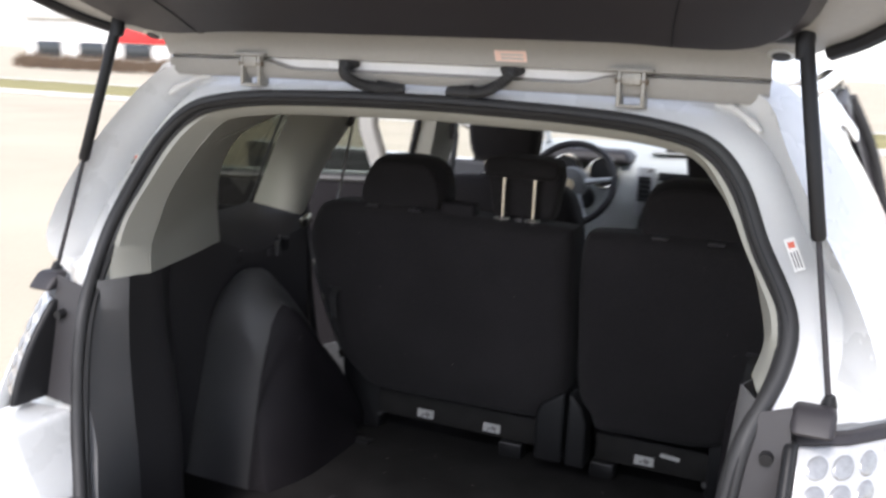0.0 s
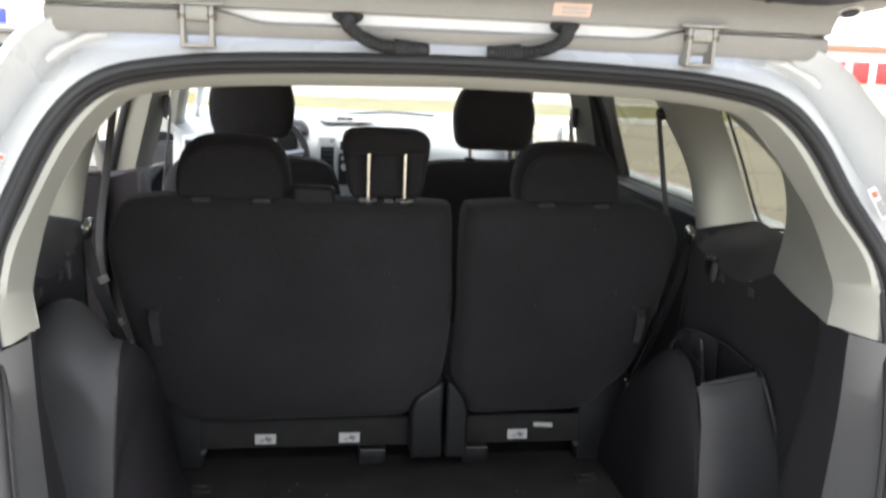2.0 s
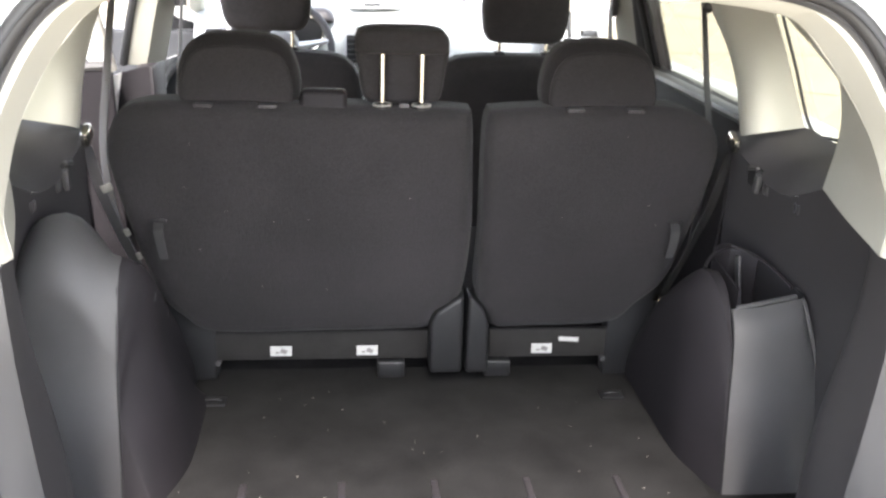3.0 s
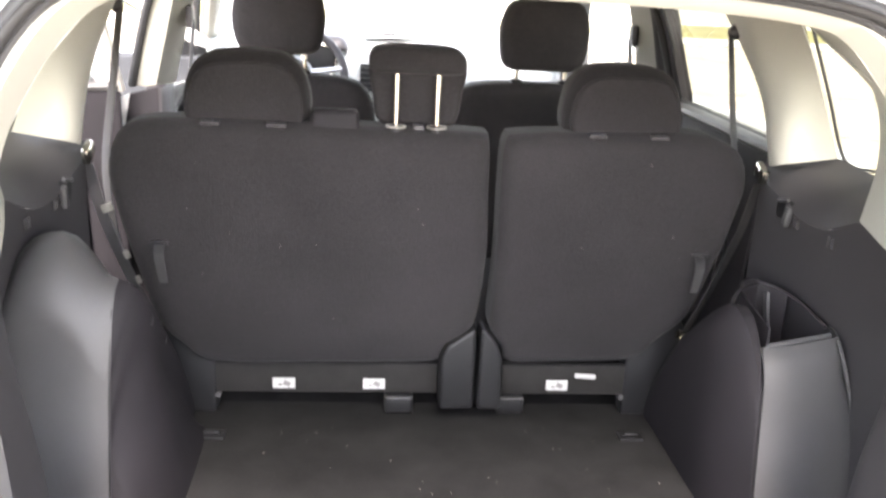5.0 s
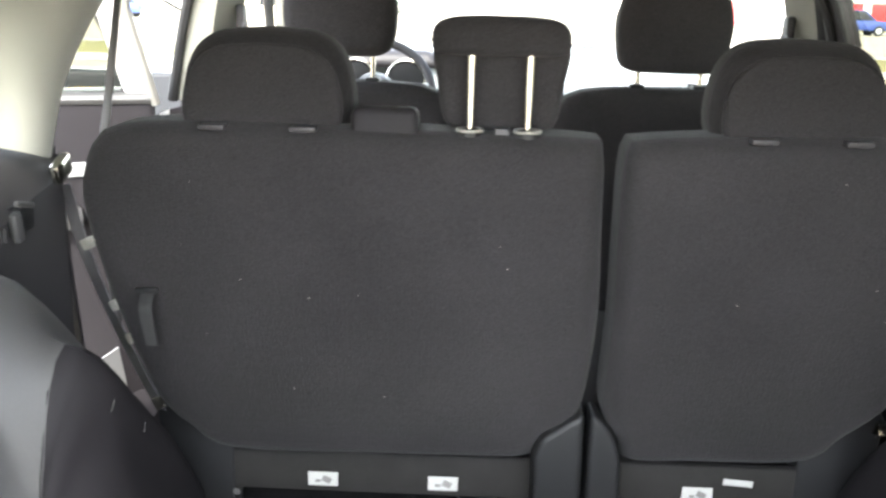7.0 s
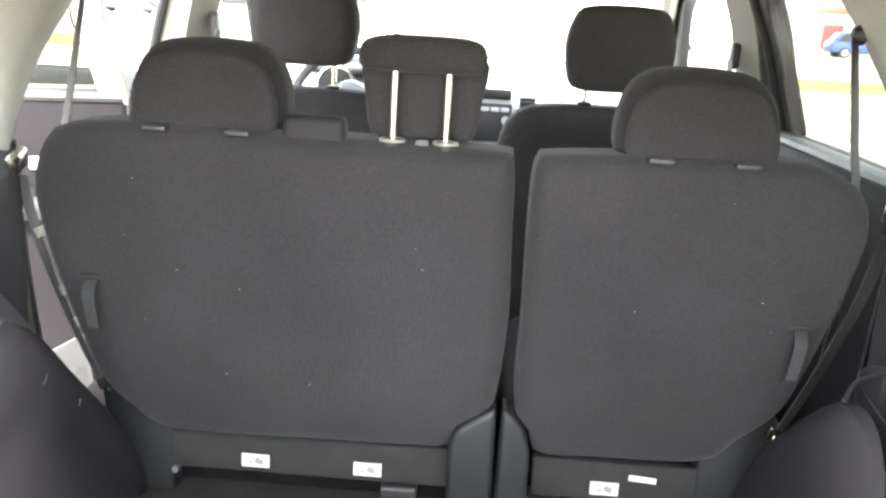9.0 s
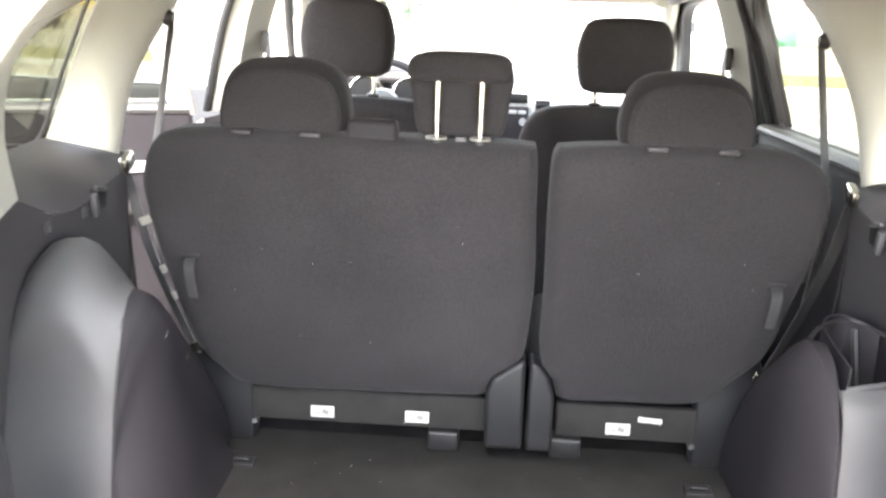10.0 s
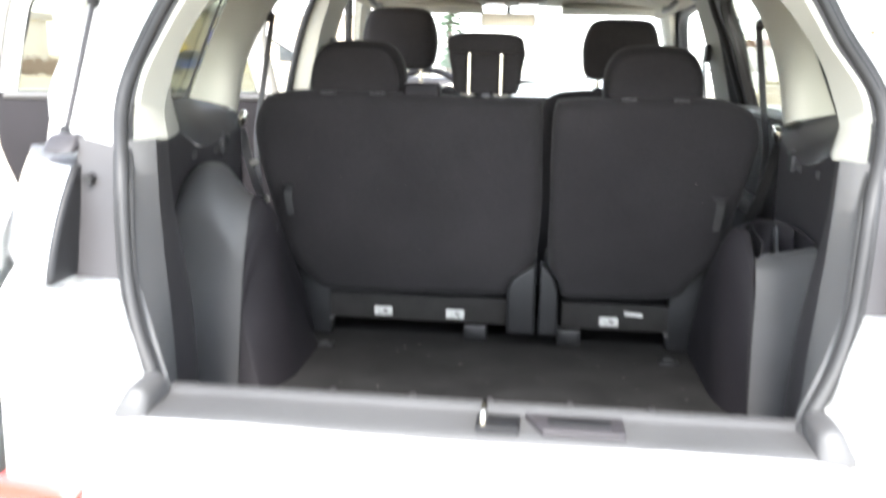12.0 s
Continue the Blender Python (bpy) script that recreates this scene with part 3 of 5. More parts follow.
for s in (1, -1):
    for wy in (0.88, 3.55):
        w = part("wheel", tube([(s * 0.69, wy, 0.345), (s * 0.70, wy, 0.345), (s * 0.86, wy, 0.345), (s * 0.87, wy, 0.345)], [0.30, 0.345, 0.345, 0.30], 36), TYRE, car, "black road tyre with alloy rim")
        part("rim", tube([(s * 0.85, wy, 0.345), (s * 0.875, wy, 0.345)], 0.215, 30), SILVER, w, "silver alloy rim")
part("floor_pan", box((1.5, 4.0, 0.05), (0, 2.2, 0.30), 0.01), BLACK, car)
part("floor_carpet", box((1.46, 2.3, 0.03), (0, 2.28, 0.40), 0.01), CARPET, car, "dark passenger footwell carpet")
part("bulkhead", box((1.50, 0.04, 0.86), (0, 3.42, 0.70), 0.01), BLACK, car)

# corner blocks under the lamp pockets, and the pockets
for s in (1, -1):
    block = [(0.535, 0.962), (0.66, 0.955), (0.665, 0.4), (0.45, 0.4), (0.45, 0.80), (0.475, 0.85), (0.505, 0.90)] if s < 0 else [(0.552, 0.962), (0.66, 0.955), (0.665, 0.4), (0.49, 0.4), (0.49, 0.80), (0.508, 0.85), (0.525, 0.90)]
    part("rear_corner_panel", prism([(x * s, z) for x, z in block], "y", -0.085, 0.05, 0.012), PAINT, car)
    part("lamp_pocket", sheet([wide([(0.556, 0.102, 1.166), (0.540, 0.071, 1.08), (0.525, 0.046, 0.965)], s), side([(0.615, 0.10, 1.18), (0.62, 0.085, 1.08), (0.625, 0.06, 0.965)], s)], 10, 0.004), TRIMDARK, car)
    for bz in (1.115, 0.985):
        part("bolt", tube([(s * 0.592, 0.074, bz), (s * 0.592, 0.092, bz)], [0.008, 0.010], 12), BLACK, car)

# bumper below the opening
part("rear_bumper", sheet([[(-0.80, 0.05, z), (-0.66, -0.14, z), (0, -0.20 - abs(0.55 - z) * 0.02, z), (0.66, -0.14, z), (0.80, 0.05, z)] for z in (0.66, 0.6, 0.5, 0.32)], 40, 0.02, 10), PAINT, car)


# ---- raised tailgate ----
lid = empty("tailgate", "raised white tailgate with black inner trim, held by gas struts", "tailgate", (0, 0.30, 1.60))
UP = math.tan(radians(25))
def lid_z(y):
    return 1.615 + (0.27 - y) * UP
def lower_step(x):
    """Height of the lower lip of the pressed recess: a deep pocket between the hinges, a narrow groove outside."""
    t = min(1, max(0, (abs(x) - 0.25) / 0.07))
    return 1.554 + 0.014 * t * t * (3 - 2 * t)
def face_row(y, z, wide_by=0.0, step=None):
    out = []
    for i in range(41):
        x = -0.525 - wide_by + (1.055 + 2 * wide_by) * i / 40
        out.append((x, y, (lower_step(x) + step if step is not None else z) + 0.002 * (1 - (x / 0.53) ** 2)))
    return out
def loop_on_lid(half, dz):
    """A closed loop on the lid's inner face from its right half."""
    pts = list(half) + [(-x, y) for x, y in reversed(half[1:-1])]
    return [Vector((x, y, lid_z(y) + dz)) for x, y in pts]
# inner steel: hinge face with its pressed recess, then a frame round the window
part("inner_panel", sheet([face_row(0.320, 1.548), face_row(0.309, 1.541), face_row(0.305, 1.546), face_row(0.303, 0, 0, -0.003), face_row(0.318, 0, 0, 0.002), face_row(0.318, 1.574), face_row(0.299, 1.577), face_row(0.296, 1.585), face_row(0.286, 1.600), face_row(0.268, lid_z(0.268))], 80, 0.003), LIDIN, lid, "white inner steel of the tailgate, paint greyed for shade")
OUTL = [(0, 0.270), (0.30, 0.270), (0.48, 0.272), (0.528, 0.302), (0.555, 0.299), (0.59, 0.276), (0.64, 0.235), (0.68, 0.17), (0.70, 0.05), (0.705, -0.2), (0.68, -0.44), (0.60, -0.49), (0, -0.50)]
RIDGE = [(0, 0.258), (0.30, 0.260), (0.45, 0.268), (0.53, 0.270), (0.575, 0.25), (0.615, 0.21), (0.645, 0.15), (0.665, 0.05), (0.67, -0.2), (0.645, -0.42), (0.57, -0.465), (0, -0.475)]
TRIM = [(0, 0.243), (0.30, 0.246), (0.40, 0.253), (0.46, 0.258), (0.51, 0.255), (0.55, 0.234), (0.582, 0.19), (0.60, 0.12), (0.61, 0.03), (0.612, -0.2), (0.595, -0.38), (0.54, -0.43), (0, -0.445)]
TRIM2 = [(0, 0.222), (0.30, 0.224), (0.40, 0.232), (0.45, 0.236), (0.50, 0.231), (0.535, 0.21), (0.562, 0.17), (0.58, 0.11), (0.588, 0.03), (0.59, -0.2), (0.573, -0.37), (0.525, -0.41), (0, -0.425)]
PANE = [(0, 0.085), (0.25, 0.098), (0.38, 0.125), (0.45, 0.135), (0.50, 0.12), (0.53, 0.07), (0.54, 0.0), (0.54, -0.2), (0.52, -0.31), (0.47, -0.35), (0, -0.355)]
outl, ridge = loop_on_lid(OUTL, 0.0), loop_on_lid(RIDGE, -0.006)
trim_out, trim_mid = loop_on_lid(TRIM, -0.004), loop_on_lid(TRIM2, -0.022)
trim_in = [p + Vector((0, 0, -0.024)) for p in loop_on_lid(PANE, 0.012)]
glass_l = loop_on_lid(PANE, 0.012)
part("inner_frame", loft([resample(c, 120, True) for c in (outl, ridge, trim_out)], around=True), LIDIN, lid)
part("window_trim", loft([resample(c, 120, True) for c in (trim_out, trim_mid, trim_in, glass_l)], around=True), CHARCOAL2, lid, "black plastic trim round the rear window")
gbm = bmesh.new()
gbm.faces.new([gbm.verts.new(p) for p in resample(glass_l, 60, True)])
part("rear_window", gbm, BACKGLASS, lid, "tinted rear window with heater lines")
for k in range(7):
    hy = 0.10 - k * 0.055
    part("heater_line", tube([(-0.43, hy, lid_z(hy) + 0.010), (0.43, hy, lid_z(hy) + 0.010)], 0.0012, 5), RUBBER, lid)
part("outer_skin", sheet([[(-w, y, z), (0, y, z + 0.012), (w, y, z)] for w, y, z in ((0.50, 0.318, 1.546), (0.53, 0.312, 1.60), (0.57, 0.285, 1.66), (0.60, 0.20, lid_z(0.20) + 0.06), (0.60, 0.10, lid_z(0.10) + 0.065))], 20, 0.003), PAINT, lid)
part("outer_skin", loft([resample(c, 80, True) for c in ([p + Vector((0, 0, 0.07)) for p in glass_l], [p + Vector((0, 0, 0.065)) for p in outl], outl)], around=True), PAINT, lid)
for s in (1, -1):
    part("side_seal", tube([(s * x, y, lid_z(y) - 0.004) for x, y in ((0.602, 0.268), (0.65, 0.228), (0.695, 0.16), (0.715, 0.04), (0.72, -0.2), (0.70, -0.42))], 0.012, 8, 40), BLACK, lid)
    down = Vector((0, -UP, -1)).normalized()
    c = Vector((s * 0.541, 0.277, lid_z(0.277) - 0.003))
    g = part("drain_plug", tube([c - down * 0.002, c + down * 0.004, c + down * 0.005], [0.019, 0.018, 0.014], 20, side=(1, 0, 0)), STEEL, lid, "oval metal drain plug")
    part("plug_centre", tube([c + down * 0.004, c + down * 0.007], [0.013, 0.011], 16, side=(1, 0, 0)), RUBBER, g)
    part("trim_seam", tube([(s * 0.40, 0.252, lid_z(0.252) - 0.0055), (s * 0.402, 0.234, lid_z(0.234) - 0.0215), (s * 0.412, 0.18, lid_z(0.18) - 0.018), (s * 0.425, 0.135, lid_z(0.135) - 0.0135)], 0.0011, 6, 14), BLACK, lid)
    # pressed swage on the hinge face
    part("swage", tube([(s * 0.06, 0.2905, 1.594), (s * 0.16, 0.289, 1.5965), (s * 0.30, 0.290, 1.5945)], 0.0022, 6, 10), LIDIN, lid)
    # hinge
    part("hinge", box((0.068, 0.03, 0.005), (s * 0.338, 0.298, 1.578), 0.002, bm=box((0.03, 0.022, 0.02), (s * 0.338, 0.300, 1.566), 0.004, bm=box((0.006, 0.03, 0.055), (s * 0.338 - 0.018, 0.305, 1.552), 0.002, bm=box((0.006, 0.03, 0.055), (s * 0.338 + 0.018, 0.305, 1.552), 0.002, bm=box((0.044, 0.028, 0.005), (s * 0.338, 0.305, 1.526), 0.002))))), HINGE, lid, "dull steel tailgate hinge with rusty pins")
    part("hinge_pin", tube([(s * 0.338 - 0.024, 0.294, 1.562), (s * 0.338 + 0.024, 0.294, 1.562)], 0.0045, 8), RUST, lid, "rusty hinge pin")
part("sticker", box((0.052, 0.001, 0.019), (0.150, 0.2885, 1.5915), 0.0, rot=(33, 0, 0)), PEACH, lid, "small pale red warning sticker")
for k in range(2):
    part("sticker_line", box((0.036, 0.001, 0.003), (0.153, 0.2893 - 0.0037 * k, 1.5880 + 0.0056 * k), 0.0, rot=(33, 0, 0)), LABEL, lid)
for s in (1, -1):
    pts = [(s * 0.147, 0.300, 1.566), (s * 0.146, 0.289, 1.558), (s * 0.132, 0.283, 1.546), (s * 0.105, 0.290, 1.535), (s * 0.06, 0.300, 1.532), (s * 0.045, 0.305, 1.532)]
    c = resample(pts, 60)
    rad = [0.0078 + (0.0018 if i % 2 else 0) for i in range(60)]
    h = part("wiring_boot", tube(c, rad, 10), RUBBER, lid, "black corrugated rubber wiring boot")
    part("boot_plate", tube([(s * 0.147, 0.309, 1.571), (s * 0.147, 0.300, 1.566)], [0.021, 0.015], 14, flat=0.6), RUBBER, h)
    part("boot_end", tube([(s * 0.085, 0.298, 1.533), (s * 0.04, 0.306, 1.531)], [0.012, 0.009], 10), RUBBER, h)
for s in (1, -1):
    st = empty("gas_strut", "black gas strut holding the tailgate up", "gas strut", (s * 0.655, 0.135, 1.178), "tailgate gas struts")
    a, b = Vector((s * 0.655, 0.135, 1.178)), Vector((s * 0.572, 0.222, 1.630))
    mid = a.lerp(b, 0.44)
    part("cylinder", tube([mid, mid.lerp(b, 0.02), mid.lerp(b, 0.98), b], [0.007, 0.0098, 0.0098, 0.008], 14), BLACK, st)
    part("rod", tube([a, mid], 0.0038, 10), CHARCOAL2, st, "thin dark rod")
    part("ball_joint", tube([a + Vector((0, 0, -0.014)), a + Vector((0, 0, 0.002)), a + Vector((0, 0, 0.014))], [0.009, 0.010, 0.006], 10), BLACK, st)
    part("ball_joint", tube([b + Vector((0, -0.004, -0.03)), b + Vector((0, 0, -0.004)), b + Vector((0, 0.006, 0.008))], [0.010, 0.0125, 0.010], 12), BLACK, st)
    part("bracket", box((0.050, 0.022, 0.010), b + Vector((s * -0.024, 0.014, -0.002)), 0.004, rot=(-25, 0, s * -18)), BLACK, st, "black bracket bolted to the tailgate")

# ---- lower gate ----
gate = empty("lower_tailgate", "closed white lower tailgate with dark sill plate", "tailgate", (0, -0.1, 0.62))
part("outer_panel", sheet([[(-0.50, y + 0.02, z), (-0.3, y, z), (0, y - 0.012, z), (0.3, y, z), (0.50, y + 0.02, z)] for y, z in ((-0.110, 0.813), (-0.130, 0.812), (-0.158, 0.792), (-0.182, 0.70), (-0.19, 0.62))], 30, 0.006, 12), PAINT, gate)
part("sill_plate", prism([(-0.112, 0.79), (-0.112, 0.814), (-0.095, 0.819), (-0.03, 0.82), (-0.02, 0.827), (0.0, 0.827), (0.005, 0.80), (0.01, 0.62), (-0.08, 0.62)], "x", -0.435, 0.468, 0.004), CHARCOAL, gate, "dark grey plastic sill plate")
part("latch", box((0.06, 0.05, 0.012), (0.055, -0.075, 0.822), 0.004), BLACK, gate)
part("striker", tube([(0.035, -0.09, 0.82), (0.035, -0.085, 0.842), (0.035, -0.05, 0.842), (0.035, -0.045, 0.82)], 0.004, 8, 14), CHROME, gate, "bright steel striker loop")
part("release_handle", prism([(0.115, -0.10), (0.225, -0.10), (0.225, -0.04), (0.09, -0.04)], "z", 0.818, 0.828, 0.003), CHARCOAL2, gate)
part("handle_slot", box((0.085, 0.028, 0.006), (0.165, -0.068, 0.8275), 0.002), BLACK, gate)
for s in (1, -1):
    part("corner_cover", box((0.056, 0.11, 0.055), (0.486 if s > 0 else -0.450, -0.065, 0.826), 0.012, 3, rot=(0, s * -14, 0), taper=(0.55, 0.7)), CHARCOAL, gate, "grey plastic corner cover at the sill end")

# ---- tail lamps ----
def leaned(bm):
    """The lamp's rear face leans forward towards its top."""
    for v in bm.verts:
        z = 0.966 + (v.co.z - 0.966) * 0.86
        k = max(0, z - 0.966)
        v.co = Vector((v.co.x, v.co.y + 0.010 + 0.25 * k + 1.9 * k * k, z))
    return bm
for s in (1, -1):
    lamp = empty("tail_lamp", "clear tail lamp with round reflectors and black housing", "tail lamp", (s * 0.70, 0.02, 1.05), "tail lamps")
    part("housing", leaned(prism([(s * x, y) for x, y in ((0.606, 0.11), (0.610, -0.020), (0.622, -0.024), (0.628, 0.006), (0.68, 0.040), (0.74, 0.112), (0.80, 0.19), (0.74, 0.22))], "z", 0.966, 1.165, 0.006, cuts=6)), BLACK, lamp)
    tray = part("top_gasket", leaned(prism([(s * x, y) for x, y in ((0.600, 0.090), (0.614, 0.000), (0.624, -0.006), (0.685, 0.030), (0.745, 0.100), (0.81, 0.18), (0.74, 0.19), (0.66, 0.165), (0.622, 0.12))], "z", 1.158, 1.172, 0.004)), CHARCOAL2, lamp, "dark gasket tray on top of the lamp")
    part("gasket_strip", leaned(prism([(s * x, y) for x, y in ((0.628, 0.022), (0.632, 0.012), (0.680, 0.042), (0.735, 0.108), (0.73, 0.118), (0.676, 0.055))], "z", 1.171, 1.175, 0.001)), DASH, tray, "lighter foam strip")
    part("gasket_lump", leaned(box((0.052, 0.03, 0.034), (s * 0.640, -0.035, 1.200), 0.009, 3)), CHARCOAL2, tray)
    lens = part("lens", leaned(prism([(s * x, y) for x, y in ((0.626, 0.012), (0.627, -0.008), (0.682, 0.026), (0.742, 0.096), (0.812, 0.186), (0.806, 0.20), (0.735, 0.108), (0.676, 0.040))], "z", 0.97, 1.157, 0.003, cuts=6)), LENS, lamp, "clear plastic lens")
    for cx, cy, nx, ny in ((0.650, 0.0075, 0.50, -0.86), (0.680, 0.0255, 0.60, -0.80), (0.708, 0.0565, 0.76, -0.65)):
        for j in range(5):
            p, d = Vector((s * cx, cy, 1.134 - 0.035 * j)), Vector((s * nx, ny, 0))
            ring = part("reflector", leaned(tube([p, p + d * 0.0015, p + d * 0.003], [0.0155, 0.0145, 0.012], 18)), REFLECTOR, lens, "round grey glassy reflector")
            u = Vector((-d.y, d.x, 0))
            part("reflector_rim", leaned(tube([p + d * 0.003 + u * 0.0135 * math.cos(a) + Vector((0, 0, 0.0135 * math.sin(a))) for a in (2 * math.pi * k / 18 for k in range(18))], 0.0014, 5, closed=True)), DASH, ring)
            # white dot set on the middle of each reflector
            part("white_centre", leaned(tube([p + d * 0.003, p + d * 0.006], [0.006, 0.004], 10)), STICKER, ring)
    part("lower_reflector", prism([(s * 0.665, 0.706), (s * 0.60, 0.700), (s * 0.535, 0.690), (s * 0.535, 0.655), (s * 0.665, 0.655)], "y", -0.112, -0.07, 0.006), REDLENS, lamp, "red bumper reflector")
def caution(x, y, z, w, h, s, label):
    c = tagged(part("caution_sticker", box((w, 0.001, h), (0, 0, 0), 0, rot=(0, 0, 0)), STICKER), label, "sticker", "caution stickers")
    part("red_mark", box((w * 0.6, 0.001, w * 0.6), (0, -0.0008, h * 0.28), 0), REDINK, c, "small red warning mark")
    for k in range(3):
        part("text_bar", box((w * 0.12, 0.001, h * 0.5), (w * (k - 1) * 0.27, -0.0008, -h * 0.18), 0), INK, c, "unreadable grey line of print")
    c.matrix_world = pose(x, y, z, -24, s * -22, s * 14)
caution(0.590, 0.224, 1.348, 0.014, 0.046, 1, "small white caution sticker with red mark on the jamb")
caution(-0.574, 0.254, 1.376, 0.009, 0.022, -1, "tiny white sticker with red mark on the painted jamb")

# ---- interior: headliner, pillars, side trims ----
rows = []
for y, w, z, d in ((0.365, 0.46, 1.528, 0.4), (0.45, 0.52, 1.536, 0.5), (0.7, 0.58, 1.552, 0.8), (1.2, 0.60, 1.565, 1), (1.8, 0.595, 1.565, 1), (2.15, 0.57, 1.55, 1), (2.42, 0.53, 1.53, 1)):
    rows.append([(w * k, y, z - d * (0.022 * k * k + 0.02 * k ** 8)) for k in (-1, -0.93, -0.8, -0.5, 0, 0.5, 0.8, 0.93, 1)])
tagged(part("ceiling", sheet(rows, 32, 0.01, 24), LINER), "beige cloth headliner", "headliner", kind="structure")

D_A = [(0, 0.312, 1.500), (0.27, 0.31, 1.494), (0.40, 0.305, 1.480), (0.450, 0.295, 1.460), (0.490, 0.272, 1.415), (0.525, 0.242, 1.345), (0.551, 0.205, 1.268), (0.556, 0.182, 1.205), (0.547, 0.167, 1.168)]
D_B = [(0, 0.345, 1.484), (0.27, 0.342, 1.478), (0.395, 0.336, 1.466), (0.442, 0.334, 1.448), (0.485, 0.322, 1.400), (0.526, 0.292, 1.320), (0.546, 0.266, 1.230), (0.546, 0.252, 1.195), (0.538, 0.246, 1.164)]
D_TOP = [(0, 0.375, 1.522), (0.25, 0.385, 1.520), (0.40, 0.47, 1.512), (0.50, 0.64, 1.502), (0.575, 0.80, 1.488), (0.632, 0.845, 1.450)]
D_C = [(0.632, 0.845, 1.450), (0.640, 0.73, 1.428), (0.652, 0.668, 1.393), (0.679, 0.641, 1.328), (0.70, 0.648, 1.24), (0.672, 0.62, 1.148)]
for s in (1, -1):
    t = empty("rear_pillar_trim", "light beige plastic trim on the rearmost pillar", "pillar trim", (s * 0.55, 0.3, 1.3), "pillar trims")
    part("edge_strip", sheet([wide([(x * 0.99, y + 0.006, z - 0.006) for x, y, z in SEAL[:8]] + [(0.562, 0.152, 1.166)], s), wide(D_A, s), wide(D_B, s, 0.8)], 60, 0.003), BEIGE, t)
    low = [(s * p.x, p.y, p.z) for p in resample(wide(D_B[4:], s, 0.8), len(D_C))]
    part("inner_cover", sheet([side(low, s), side([(a + (b - a) * 0.5 - 0.004, y + (q - y) * 0.5, z + (w - z) * 0.5) for (a, y, z), (b, q, w) in zip(low, D_C)], s), side(D_C, s)], 40, 0.003, 10), BEIGE, t)
    part("header_cover", sheet([side(D_B[:5], s), side(D_TOP, s)], 40, 0.003, 8), BEIGE, t)

    c = empty("middle_pillar_trim", "light beige moulded pillar trim with seat belt guide", "pillar trim", (s * 0.67, 1.0, 1.3), "pillar trims")
    rear = [(0.735, 0.842, 1.208), (0.70, 0.842, 1.29), (0.655, 0.85, 1.40), (0.615, 0.86, 1.475), (0.58, 0.87, 1.525)]
    corner = [(0.655, 0.872, 1.188), (0.640, 0.900, 1.29), (0.613, 0.955, 1.40), (0.59, 1.0, 1.475), (0.565, 1.03, 1.53)]
    nose = [(0.652, 0.93, 1.172), (0.640, 0.97, 1.29), (0.615, 1.04, 1.40), (0.59, 1.10, 1.475), (0.565, 1.15, 1.53)]
    front = [(0.72, 1.06, 1.165), (0.70, 1.13, 1.29), (0.66, 1.20, 1.40), (0.625, 1.26, 1.475), (0.59, 1.33, 1.53)]
    part("cover", sheet([side(k, s) for k in (rear, corner, nose, front)], 20, 0.003, 18), BEIGE, c)
    part("belt_guide", tube([(s * 0.633, 1.135, 1.408), (s * 0.622, 1.135, 1.410), (s * 0.614, 1.135, 1.410)], [0.016, 0.015, 0.009], 14), CHARCOAL2, c, "dark round seat belt guide")
    b = empty("rear_seat_belt", "grey seat belt hanging from the middle pillar", "seat belt", (s * 0.65, 1.1, 1.2), "rear seat belts")
    part("webbing", sheet([side([(0.612, 1.130, 1.405), (0.630, 1.11, 1.25), (0.642, 1.07, 1.08), (0.61, 1.03, 0.90)], s), side([(0.632, 1.155, 1.405), (0.650, 1.13, 1.25), (0.662, 1.09, 1.08), (0.63, 1.05, 0.90)], s)], 20, 0.002), BELT, b)
    part("buckle_tongue", box((0.016, 0.045, 0.03), (s * 0.640, 0.94, 1.155), 0.006, rot=(20, 0, 0)), CHROME, b, "bright belt tongue clipped to the side trim")
    # right lower webbing coloured near black in place of the shade there
    lw = part("lower_webbing", sheet([side([(0.640, 0.965, 1.13), (0.610, 0.955, 1.02), (0.565, 0.950, 0.90), (0.520, 0.955, 0.79)], s), side([(0.668, 0.985, 1.12), (0.640, 0.985, 1.01), (0.595, 0.985, 0.89), (0.550, 0.99, 0.78)], s)], 20, 0.002), BELT if s < 0 else STRAP, b)
    for x, y, z, w in ((0.618, 0.957, 1.045, 0.022), (0.585, 0.950, 0.955, 0.012), (0.565, 0.948, 0.905, 0.010))[:3 if s < 0 else 0]:
        part("belt_clip", box((w, 0.006, 0.016), (s * x, y, z), 0.002, rot=(0, s * 24, 0)), HINGE, lw, "dull metal belt clip")
    part("latch_plate", box((0.022, 0.006, 0.020), (s * 0.527, 0.950, 0.805), 0.002, rot=(0, s * 24, 0)), CHROME, lw, "bright metal latch plate")
    # dark lower side
    q = empty("cargo_side_trim", "dark grey plastic side trim of the cargo bay", "side trim", (s * 0.6, 0.5, 0.6), "cargo side trims")
    A_l = [(0.543, 0.130, 1.173), (0.523, 0.082, 1.07), (0.513, 0.062, 0.98), (0.492, 0.056, 0.90), (0.458, 0.022, 0.84), (0.440, 0.005, 0.79), (0.438, 0.005, 0.60)]
    B_l = [(0.527, 0.182, 1.171), (0.520, 0.170, 1.07), (0.514, 0.166, 0.99), (0.509, 0.166, 0.915), (0.505, 0.168, 0.85), (0.503, 0.17, 0.75), (0.503, 0.17, 0.60)]
